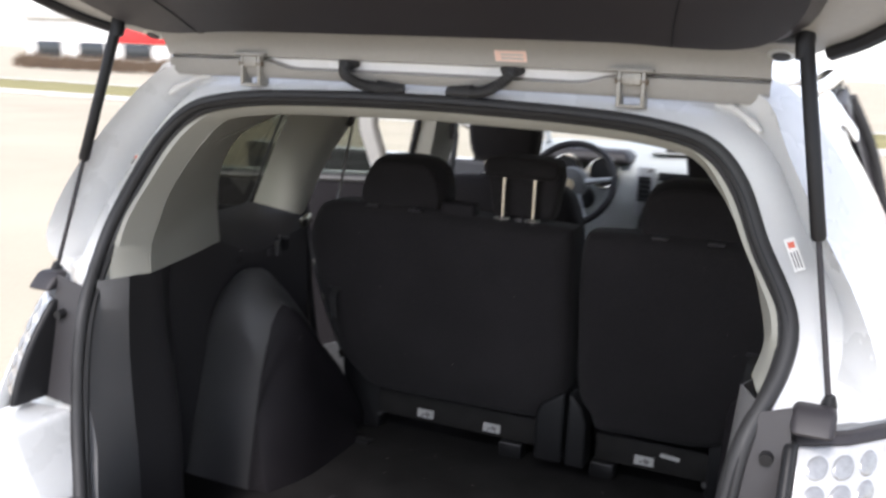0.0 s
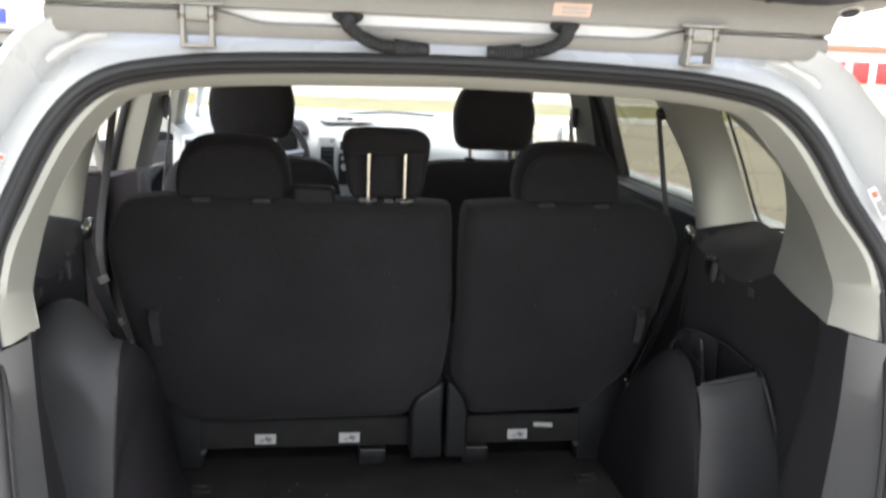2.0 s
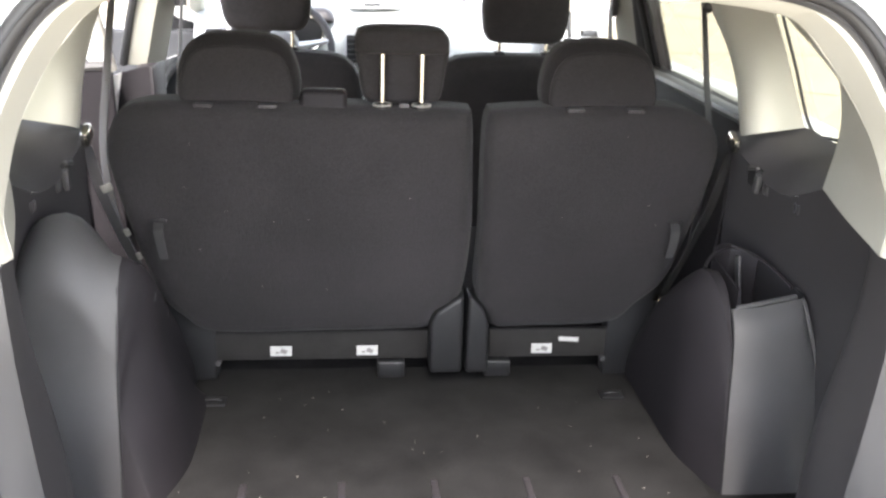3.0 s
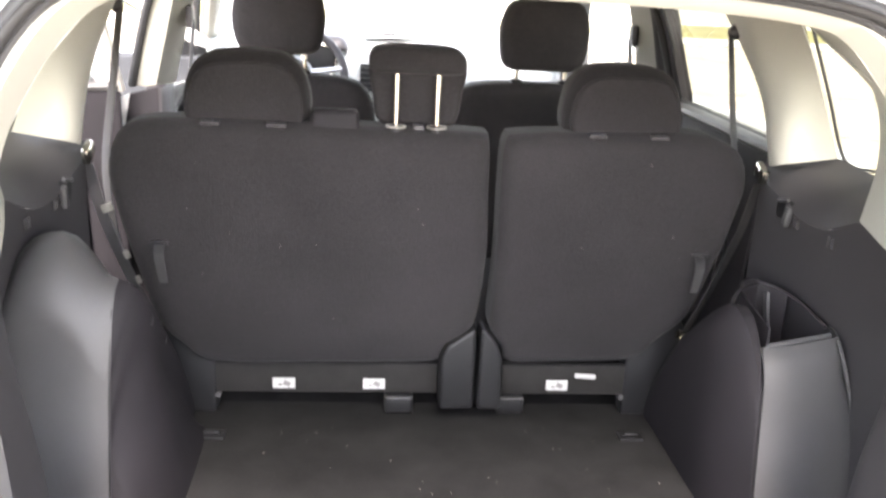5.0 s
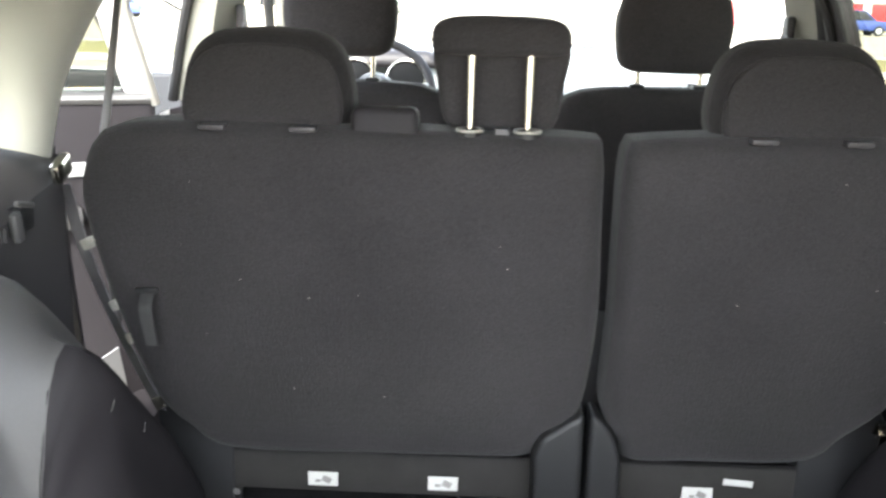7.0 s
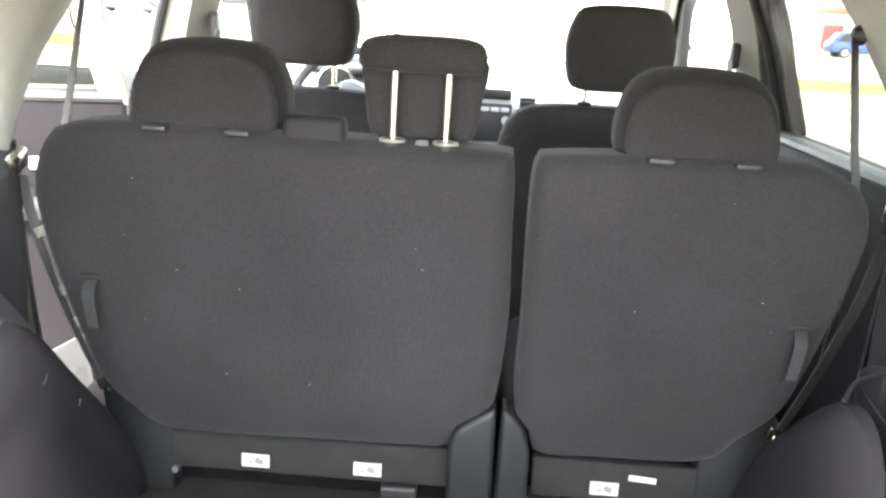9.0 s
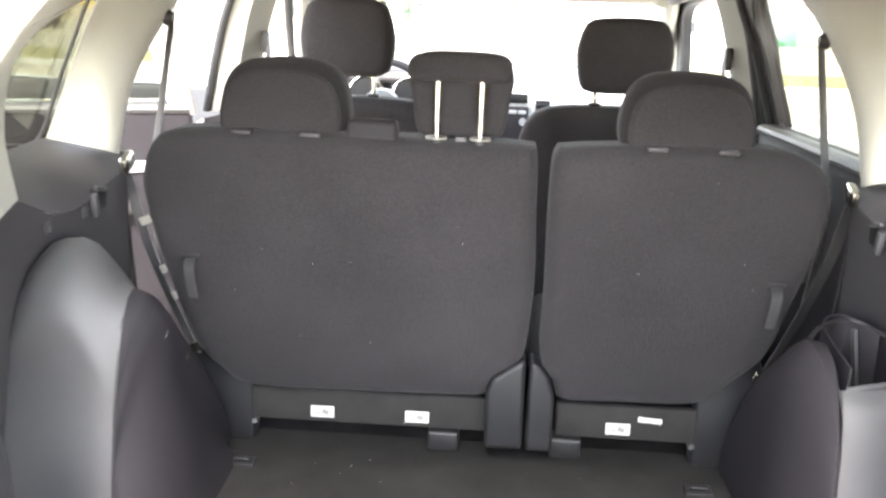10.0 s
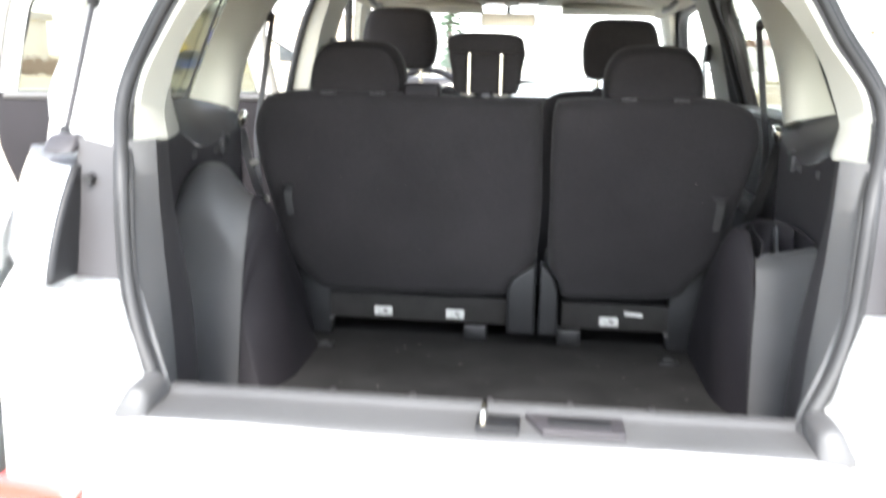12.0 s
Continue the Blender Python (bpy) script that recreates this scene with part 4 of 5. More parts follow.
    B_2 = [(0.558, 0.30, 1.160), (0.554, 0.30, 1.07), (0.545, 0.30, 1.0), (0.529, 0.30, 0.90), (0.521, 0.30, 0.81), (0.518, 0.30, 0.70), (0.516, 0.30, 0.60)]
    B_3 = [(0.590, 0.325, 1.158), (0.588, 0.325, 1.07), (0.582, 0.33, 0.99), (0.568, 0.335, 0.90), (0.560, 0.34, 0.81), (0.558, 0.34, 0.70), (0.556, 0.34, 0.60)]
    C_l = [(0.668, 0.45, 1.14), (0.668, 0.44, 1.05), (0.668, 0.45, 0.95), (0.668, 0.46, 0.85), (0.668, 0.47, 0.75), (0.668, 0.47, 0.68), (0.668, 0.47, 0.60)]
    # one trim: edge lightened, band and recess darkened to carry light and shade
    part("rear_edge", sheet([wide([(x + 0.012, y - 0.012, z) for x, y, z in A_l], s), wide(A_l, s), wide(B_l, s, 0.8)], 30, 0.003), EDGETRIM, q, "edge trim beside the opening, toned lighter as if lit")
    part("inner_band", sheet([wide([(x + 0.002, y + 0.002, z) for x, y, z in B_l], s, 0.8), wide(B_2, s, 0.8), wide(B_3, s, 0.8)], 30, 0.003, 12), TRIMDARK, q, "curved band of the side trim, toned darker for shade")
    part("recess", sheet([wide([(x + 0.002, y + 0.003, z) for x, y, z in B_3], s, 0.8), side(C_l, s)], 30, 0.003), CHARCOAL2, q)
    wall_t = [(0.667, 0.44, 1.142), (0.675, 0.62, 1.146), (0.668, 0.72, 1.105), (0.662, 0.85, 1.118), (0.660, 0.98, 1.14)]
    wall_b = [(0.71, 0.44, 0.60), (0.71, 0.62, 0.60), (0.71, 0.72, 0.60), (0.70, 0.85, 0.60), (0.68, 1.0, 0.60)]
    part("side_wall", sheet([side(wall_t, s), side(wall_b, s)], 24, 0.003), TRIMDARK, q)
    led0 = [(0.738, 0.64, 1.205), (0.738, 0.74, 1.203), (0.738, 0.84, 1.205), (0.70, 0.90, 1.188), (0.66, 0.985, 1.165)]
    led1 = [(0.695, 0.63, 1.175), (0.70, 0.73, 1.165), (0.69, 0.83, 1.170), (0.672, 0.90, 1.172), (0.656, 0.985, 1.150)]
    led2 = [(0.676, 0.62, 1.146), (0.664, 0.72, 1.105), (0.656, 0.80, 1.106), (0.655, 0.88, 1.125), (0.658, 0.98, 1.14)]
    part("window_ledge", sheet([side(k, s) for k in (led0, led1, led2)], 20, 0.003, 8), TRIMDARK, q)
    part("bag_hook", box((0.012, 0.018, 0.04), (s * 0.652, 0.83, 1.098), 0.004, rot=(10, 0, 0)), CHARCOAL, q, "small fold-out bag hook")
    part("hook_arm", box((0.008, 0.045, 0.008), (s * 0.653, 0.857, 1.122), 0.003, rot=(-14, 0, 0)), CHARCOAL, q)
    part("hook_recess", box((0.006, 0.06, 0.04), (s * 0.659, 0.855, 1.105), 0.002), BLACK, q)
    for hy in (0.685, 0.698, 0.803, 0.816):
        part("slot", box((0.006, 0.005, 0.018), (s * (0.6655 if hy < 0.75 else 0.6605), hy, 1.090), 0.001), TRIMDARK, q)
    part("screw", tube([(s * 0.572, 0.250, 1.125), (s * 0.580, 0.250, 1.125)], 0.008, 10), BLACK, q)

# wheel arch covers
def inner_x(y):
    """How far the inner edge of an arch cover is rounded back near its rear end."""
    k = min(1, max(0, (y - 0.585) / 0.12))
    return 0.046 * (1 - k) ** 1.7
def arch_lean(v):
    """The rear faces of the arch covers stand a little further back towards the floor."""
    f = min(1, max(0, (0.75 - v.y) / 0.165))
    return Vector((v.x, v.y + f * (-0.015 + 0.2 * (min(v.z, 0.9) - 0.8)), v.z))
def arch_l_slice(y, hi, ho):
    """Cross-section of the arch cover: a low inner slab, then the higher outer cover."""
    r = inner_x(y)
    d = ho - hi
    slab = [(0.432 + r * 0.8, 0.59), (0.452 + r * 0.9, 0.59 + 0.45 * (hi - 0.71)), (0.474 + r, hi - 0.12), (0.476 + r, hi - 0.055), (0.484 + r * 0.9, hi - 0.02), (0.500 + r * 0.5, hi - 0.002), (0.523, hi + 0.005)]
    outer = [(0.523, hi + 0.005), (0.542, hi + 0.16 * d), (0.572, hi + 0.62 * d), (0.602, ho - 0.06 * d), (0.632, ho), (0.662, ho - 0.012), (0.685, ho - 0.045), (0.697, ho - 0.11), (0.704, 0.59)]
    return [[arch_lean(Vector((-v.x, y, v.y))) for v in resample([(x, z, 0) for x, z in o], 28)] for o in (slab, outer)]
def capped(rows, foot):
    """A lofted cover closed at its rear end; foot: the lower inner corner of that end."""
    bm = loft(rows)
    bm.verts.ensure_lookup_table()
    bm.faces.new([bm.verts[k] for k in range(len(rows[0]))] + [bm.verts.new(arch_lean(Vector(foot)))])
    return bm
L_TOPS = ((0.5850, 0.855, 0.955), (0.5856, 0.862, 0.962), (0.587, 0.875, 0.975), (0.590, 0.890, 0.988), (0.596, 0.912, 1.003), (0.606, 0.940, 1.022), (0.620, 0.968, 1.040), (0.640, 0.993, 1.057), (0.665, 1.003, 1.070), (0.690, 0.990, 1.076), (0.720, 0.962, 1.070),
          (0.755, 0.925, 1.043), (0.795, 0.885, 1.008), (0.835, 0.846, 0.968), (0.870, 0.812, 0.930), (0.905, 0.770, 0.888), (0.940, 0.725, 0.842), (0.970, 0.685, 0.80), (1.00, 0.645, 0.74), (1.02, 0.622, 0.68))
arch_l = empty("wheel_arch_cover", "dark grey moulded wheel arch cover in the cargo bay", "arch cover", (-0.55, 0.7, 0.6), "wheel arch covers")
slices = [arch_l_slice(y, hi, ho) for y, hi, ho in L_TOPS]
# slab coloured far darker than the cover, standing in for shade on its side
part("inner_slab", capped([k[0] for k in slices], (-0.523, 0.585, 0.59)), SLAB, arch_l, "finely grained inner side, colour darkened for its shade")
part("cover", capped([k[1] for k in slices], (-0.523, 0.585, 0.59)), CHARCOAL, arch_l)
part("cover_seam", tube([arch_lean(Vector((-0.525, y, z))) for y, z in ((0.5842, 0.60), (0.5842, 0.72), (0.5842, 0.80), (0.5850, 0.862), (0.595, 0.914), (0.619, 0.972))], 0.0011, 6, 24), BLACK, arch_l, "thin dark seam down the cover")
for y, z, dy, dz in ((0.66, 0.93, 0.012, 0.010), (0.75, 0.86, 0.006, 0.009)):
    part("scuff", tube([(-0.4735, y, z), (-0.4730, y + dy * 0.5, z + dz * 0.6), (-0.4735, y + dy, z + dz)], 0.0006, 5), CHARCOAL, arch_l, "pale scuff mark")

arch_r = empty("wheel_arch_cover", "dark grey arch cover with an open storage cubby", "arch cover", (0.55, 0.75, 0.6), "wheel arch covers")
def arch_r_slice(y, h):
    """Cross-section of the slab between the cargo floor and the cubby."""
    r = inner_x(y)
    o = [(0.484 + r, 0.59), (0.482 + r, h - 0.12), (0.484 + r, h - 0.05), (0.492 + r * 0.9, h - 0.016), (0.506 + r * 0.6, h), (0.522 + r * 0.2, h - 0.001), (0.537, h - 0.010), (0.541, h - 0.035), (0.542, h - 0.12), (0.542, 0.59)]
    return [arch_lean(Vector((v.x, y, v.y))) for v in resample([(x, z, 0) for x, z in o], 36)]
R_TOPS = ((0.5850, 0.850), (0.5856, 0.856), (0.587, 0.868), (0.590, 0.882), (0.596, 0.902), (0.606, 0.926), (0.620, 0.950), (0.640, 0.970), (0.665, 0.980), (0.690, 0.976), (0.730, 0.952), (0.765, 0.928), (0.81, 0.892), (0.86, 0.850), (0.905, 0.798), (0.945, 0.745), (0.975, 0.70), (1.0, 0.65), (1.01, 0.622))
bm = loft([arch_r_slice(y, h) for y, h in R_TOPS])
bm.faces.new(list(bm.verts)[:36])
# inner wall darkened the same way; the rear face keeps the lighter charcoal
part("inner_wall", bm, SLAB, arch_r, "finely grained inner side, colour darkened for its shade")
def cubby_column(x, y, top, out):
    """One upright line of the cubby's rear face: straight, then leaning back to the lip."""
    return [(x + out, y - 0.055, 0.59), (x + out * 0.6, y - 0.027, 0.74), (x + out * 0.2, y - 0.007, 0.84), (x, y + 0.003, top - 0.05), (x, y + 0.014, top - 0.022), (x, y + 0.035, top)]
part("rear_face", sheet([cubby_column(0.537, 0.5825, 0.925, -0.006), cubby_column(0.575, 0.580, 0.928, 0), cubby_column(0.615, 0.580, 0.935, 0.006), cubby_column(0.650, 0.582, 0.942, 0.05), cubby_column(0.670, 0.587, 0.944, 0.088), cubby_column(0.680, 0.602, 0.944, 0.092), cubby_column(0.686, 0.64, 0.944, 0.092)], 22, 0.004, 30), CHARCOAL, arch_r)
part("cover_seam", tube([(0.531, 0.527, 0.60), (0.533, 0.555, 0.74), (0.536, 0.575, 0.84), (0.537, 0.584, 0.876), (0.538, 0.598, 0.905), (0.540, 0.616, 0.925)], 0.0011, 6, 20), BLACK, arch_r, "thin dark seam down the cover")
part("edge_bead", tube([(0.750, 0.532, 0.62), (0.722, 0.559, 0.74), (0.690, 0.580, 0.85), (0.676, 0.592, 0.905), (0.672, 0.618, 0.940)], 0.0035, 8, 24), CHARCOAL, arch_r, "rounded outer edge of the cubby")
part("cubby_lip", tube([(0.549, 0.622, 0.924), (0.60, 0.620, 0.936), (0.660, 0.624, 0.946)], 0.005, 8, 12), CHARCOAL, arch_r, "rounded front lip of the cubby")
part("cubby_rim", tube([(0.520, 0.715, 0.966), (0.560, 0.775, 0.970), (0.622, 0.810, 0.970), (0.655, 0.75, 0.962), (0.668, 0.66, 0.947)], 0.0035, 8, 30), CHARCOAL2, arch_r)
part("cubby_well", box((0.13, 0.22, 0.01), (0.615, 0.73, 0.82), 0.003), CHARCOAL2, arch_r)
part("cubby_well", sheet([[(0.553, 0.63, 0.955), (0.565, 0.79, 0.968), (0.62, 0.85, 0.968), (0.664, 0.80, 0.955)], [(0.553, 0.63, 0.82), (0.56, 0.78, 0.82), (0.61, 0.835, 0.82), (0.66, 0.79, 0.82)]], 16, 0.003), CHARCOAL2, arch_r)
part("divider", box((0.006, 0.02, 0.10), (0.622, 0.785, 0.912), 0.003, rot=(-12, -4, 0)), CHARCOAL, arch_r)

# quarter windows
for s in (1, -1):
    gb = bmesh.new()
    gb.faces.new([gb.verts.new(p) for p in resample([(s * (side_x(z) + 0.012), y, z) for y, z in ((0.90, 1.19), (0.66, 1.19), (0.62, 1.24), (0.62, 1.32), (0.66, 1.42), (0.76, 1.46), (0.92, 1.475))], 40, True)])
    tagged(part("quarter_window", gb, TINT, smooth=False), "tinted rear quarter window", "window", "quarter windows")
    part("window_gasket", tube([(s * (side_x(z) + 0.002), y, z) for y, z in ((0.838, 1.455), (0.832, 1.33), (0.828, 1.21), (0.74, 1.208), (0.67, 1.222))], 0.0032, 8, 30), RUBBER, car)

# ---- doors ----
def door_loop(s, pts, off=0.0):
    return [(s * (side_x(z) + off) if z > 1.17 else s * (0.755 + off), y, z) for y, z in pts]
REAR_WIN = [(0.985, 1.185), (1.025, 1.36), (1.05, 1.445), (1.085, 1.482), (1.14, 1.495), (1.60, 1.50), (1.655, 1.34), (1.70, 1.19), (1.4, 1.187)]
def rear_door(s, parent, frame_mat, thick=0.012):
    """Rear side door in closed place: frame, panel, glass, handle."""
    o = [(0.92, 1.165), (0.965, 1.36), (0.995, 1.46), (1.03, 1.51), (1.10, 1.532), (1.655, 1.532), (1.705, 1.36), (1.76, 1.165)]
    i = REAR_WIN[:8]
    fr = loft([resample(door_loop(s, o, 0.02), 50), resample(door_loop(s, o, -thick), 50), resample(door_loop(s, i, -thick), 50), resample(door_loop(s, i, 0.02), 50)], along=True)
    part("window_frame", fr, frame_mat, parent)
    # left seal takes the pale lid paint in place of daylight on its rubber
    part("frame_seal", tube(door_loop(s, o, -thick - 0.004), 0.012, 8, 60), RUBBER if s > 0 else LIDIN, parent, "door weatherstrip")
    part("glass_gasket", tube(door_loop(s, REAR_WIN, -0.008), 0.006, 8, 70, closed=True), RUBBER, parent)
    gb = bmesh.new()
    gb.faces.new([gb.verts.new(p) for p in resample(door_loop(s, REAR_WIN, 0.008), 50, True)])
    part("pane", gb, TINT, parent, "tinted door glass")
    outline = [(0.92, 1.19), (0.93, 1.02), (0.99, 0.85), (1.10, 0.70), (1.16, 0.45), (1.76, 0.42), (1.76, 1.19)]
    part("inner_panel", prism(outline, "x", min(s * 0.70, s * 0.76), max(s * 0.70, s * 0.76), 0.015), SLAB, parent, "black grained plastic inner door panel")
    part("belt_ledge", tube([(s * 0.715, 0.95, 1.178), (s * 0.715, 1.4, 1.178), (s * 0.715, 1.75, 1.175)], 0.024, 10, 10, flat=0.6), CHARCOAL, parent)
    part("outer_skin", prism(outline, "x", min(s * 0.775, s * 0.86), max(s * 0.775, s * 0.86), 0.02), PAINT, parent)
    part("armrest", box((0.05, 0.36, 0.05), (s * 0.685, 1.42, 0.93), 0.018), CHARCOAL, parent)
    part("door_pull", box((0.012, 0.10, 0.03), (s * 0.698, 1.60, 1.03), 0.006), SILVER, parent)
rd = empty("rear_door", "closed white rear door with tinted glass", "car door", (0.74, 1.4, 0.7), "rear doors")
rear_door(1, rd, CHARCOAL2)
ld = empty("rear_door", "open white rear door with tinted glass and grey panel", "car door", (0, 0, 0), "rear doors")
rear_door(-1, ld, PAINT_IN, 0.040)
HX, HY = -0.84, 1.80
ld.matrix_world = Matrix.Translation((HX + 0.05, HY, 0)) @ pose(0, 0, 0, 0, 0, -64) @ Matrix.Translation((-HX, -HY, 0))
FRONT_WIN = [(1.93, 1.49), (1.96, 1.35), (2.01, 1.185), (2.98, 1.14), (3.06, 1.15), (2.78, 1.32), (2.48, 1.47), (2.2, 1.505)]
for s in (1, -1):
    fd = empty("front_door", "closed white front door with clear glass" if s > 0 else "wide open white front door with clear glass", "car door", (s * 0.74, 2.3, 0.7), "front doors")
    o = [(1.95, 1.165), (1.90, 1.36), (1.87, 1.53), (2.2, 1.535), (2.52, 1.50), (2.84, 1.34), (3.18, 1.13)]
    i = [(2.02, 1.18), (1.97, 1.36), (1.94, 1.49), (2.2, 1.50), (2.48, 1.47), (2.78, 1.32), (3.04, 1.15)]
    fr = loft([resample(door_loop(s, o, 0.02), 50), resample(door_loop(s, o, -0.012), 50), resample(door_loop(s, i, -0.012), 50), resample(door_loop(s, i, 0.02), 50)], along=True)
    part("window_frame", fr, BLACK if s > 0 else PAINT_IN, fd)
    part("glass_gasket", tube(door_loop(s, i, -0.014), 0.005, 6, 50), RUBBER, fd)
    gb = bmesh.new()
    gb.faces.new([gb.verts.new(p) for p in resample(door_loop(s, FRONT_WIN, 0.008), 50, True)])
    part("pane", gb, GLASS, fd).visible_shadow = False
    outline = [(1.80, 1.18), (1.80, 0.45), (3.0, 0.42), (3.22, 0.80), (3.22, 1.12)]
    part("inner_panel", prism(outline, "x", min(s * 0.70, s * 0.76), max(s * 0.70, s * 0.76), 0.015), DOORTRIM, fd, "dark grey plastic inner door panel")
    part("armrest", box((0.06, 0.48, 0.05), (s * 0.685, 2.45, 0.92), 0.018), CHARCOAL, fd)
    part("outer_skin", prism(outline, "x", min(s * 0.775, s * 0.87), max(s * 0.775, s * 0.87), 0.02), PAINT, fd)
    mir = part("mirror_housing", box((0.17, 0.10, 0.14), (s * 0.965, 2.98, 1.185), 0.035, 4, taper=(0.85, 0.8)), PAINT, fd, "white door mirror housing")
    part("mirror_glass", box((0.15, 0.006, 0.11), (s * 0.965, 2.928, 1.183), 0.003), CHROME, mir, "mirror glass")
    part("mirror_arm", box((0.08, 0.05, 0.03), (s * 0.86, 3.0, 1.14), 0.01), BLACK, fd)
    part("sail_panel", prism([(2.86, 1.13), (3.12, 1.13), (2.90, 1.24)], "x", min(s * 0.735, s * 0.75), max(s * 0.735, s * 0.75), 0.004), BLACK, fd, "black triangular mirror base panel")
    if s < 0:
        swing = Matrix.Translation((-0.86, 3.02, 0)) @ pose(0, 0, 0, 0, 0, -68) @ Matrix.Translation((0.86, -3.02, 0))
        fd.matrix_world = swing @ Matrix.Translation((-0.74, 2.3, 0.7))
    b = empty("centre_pillar_trim", "light beige trim on the door pillar", "pillar trim", (s * 0.7, 1.85, 1.3), "pillar trims")
    rear = [Vector((s * x, y, z)) for x, y, z in ((0.772, 1.79, 1.16), (0.733, 1.755, 1.30), (0.690, 1.72, 1.42), (0.632, 1.68, 1.53))]
    mid = [Vector((s * x, y, z)) for x, y, z in ((0.714, 1.81, 1.155), (0.672, 1.775, 1.30), (0.634, 1.74, 1.42), (0.580, 1.70, 1.535))]
    fro = [Vector((s * x, y, z)) for x, y, z in ((0.682, 1.92, 1.155), (0.642, 1.89, 1.30), (0.604, 1.86, 1.42), (0.556, 1.83, 1.535))]
    end = [Vector((s * x, y, z)) for x, y, z in ((0.735, 1.96, 1.16), (0.695, 1.93, 1.30), (0.652, 1.90, 1.42), (0.606, 1.87, 1.53))]
    part("cover", sheet([mid, fro, end] if s > 0 else [rear, mid, fro, end], 16, 0.003), BEIGE, b)
    for k, r in ((0.12, 0.013), (0.5, 0.015), (0.9, 0.016)) if s > 0 else ((1.0, 0.011),):
        part("pillar_seal", tube([m.lerp(r0, k) + Vector((0, -0.004, 0)) for m, r0 in zip(mid, rear)], r, 8, 20), RUBBER, b, "black rubber door seal")
    part("pillar_seal", tube([e + Vector((0, 0.012, 0)) for e in end], 0.012, 8, 20), RUBBER, b)
    part("lower_cover", box((0.05, 0.17, 0.72), (s * 0.715, 1.865, 0.80), 0.015), CHARCOAL2, b, "dark grey lower pillar trim")
    part("belt_guide", box((0.02, 0.04, 0.06), (s * 0.622, 1.85, 1.345), 0.007), CHARCOAL2, b)
    part("webbing", sheet([side([(0.612, 1.82, 1.335), (0.650, 1.84, 1.0), (0.68, 1.85, 0.6)], s), side([(0.612, 1.865, 1.335), (0.650, 1.885, 1.0), (0.68, 1.895, 0.6)], s)], 14, 0.002), BELT, b)

# ---- cargo floor ----
floor_thing = empty("cargo_floor", "dark carpeted cargo floor with lint on it", "cargo floor", (0, 0.5, 0.6), kind="structure")
part("carpet", box((1.02, 1.06, 0.02), (0, 0.51, 0.590), 0.006), CARPET, floor_thing)
part("carpet", box((1.30, 0.5, 0.02), (0, 1.25, 0.575), 0.006), CARPET, floor_thing)
part("carpet", box((1.46, 0.55, 0.02), (0, 0.32, 0.5865), 0.006), CARPET, floor_thing)
for x in (-0.33, -0.155, 0.012, 0.182, 0.35):
    part("floor_rib", prism([(0.36, 0.5985), (0.40, 0.604), (0.58, 0.604), (0.60, 0.5985)], "x", x - 0.006, x + 0.006, 0.0015), CHARCOAL2, floor_thing, "narrow grey plastic rib")
for s in (1, -1):
    hk = part("tie_down_plate", box((0.05, 0.035, 0.006), (s * 0.425, 0.888, 0.602), 0.002), BLACK, floor_thing, "black tie-down plate")
    part("tie_down_ring", tube([(s * 0.425 - 0.014, 0.89, 0.604), (s * 0.425 - 0.012, 0.882, 0.611), (s * 0.425 + 0.012, 0.882, 0.611), (s * 0.425 + 0.014, 0.89, 0.604)], 0.0025, 8, 14), BLACK, hk)
part("well_under_floor", box((1.2, 1.0, 0.05), (0, 0.5, 0.50), 0.01), BLACK, floor_thing)

# ---- rear seats ----
def back_y(z):
    """Rear face of the rear seat backs."""
    t = (z - 0.70) / 0.52
    return 0.965 - 0.095 * math.sin(min(1, max(0, t)) * 1.9) + 0.012 * max(0, t - 0.7)
LEFT_BACK = [(-0.297, 1.23), (-0.432, 1.231), (-0.54, 1.224), (-0.577, 1.199), (-0.594, 1.144), (-0.589, 1.088), (-0.559, 0.945), (-0.528, 0.815), (-0.486, 0.758), (-0.429, 0.719), (-0.207, 0.719), (-0.001, 0.724), (0.03, 0.731), (0.056, 0.769), (0.091, 0.809), (0.104, 0.961), (0.099, 1.105), (0.095, 1.205), (0.077, 1.221), (-0.049, 1.224)]
RIGHT_BACK = [(0.125, 1.205), (0.147, 1.221), (0.297, 1.23), (0.48, 1.233), (0.54, 1.22), (0.576, 1.198), (0.592, 1.151), (0.582, 1.085), (0.553, 0.955), (0.528, 0.852), (0.476, 0.787), (0.427, 0.737), (0.257, 0.728), (0.169, 0.728), (0.153, 0.769), (0.126, 0.818), (0.124, 0.962), (0.121, 1.105)]
HEAD_SIDE = [(0.032, 0.1275), (0.063, 0.1235), (0.087, 0.111), (0.103, 0.090), (0.112, 0.062), (0.116, 0.028), (0.110, 0.0)]
HEAD = [(-x, z) for x, z in reversed(HEAD_SIDE)] + [(0, 0.129)] + HEAD_SIDE + [(0.09, -0.006), (0, -0.008), (-0.09, -0.006)]
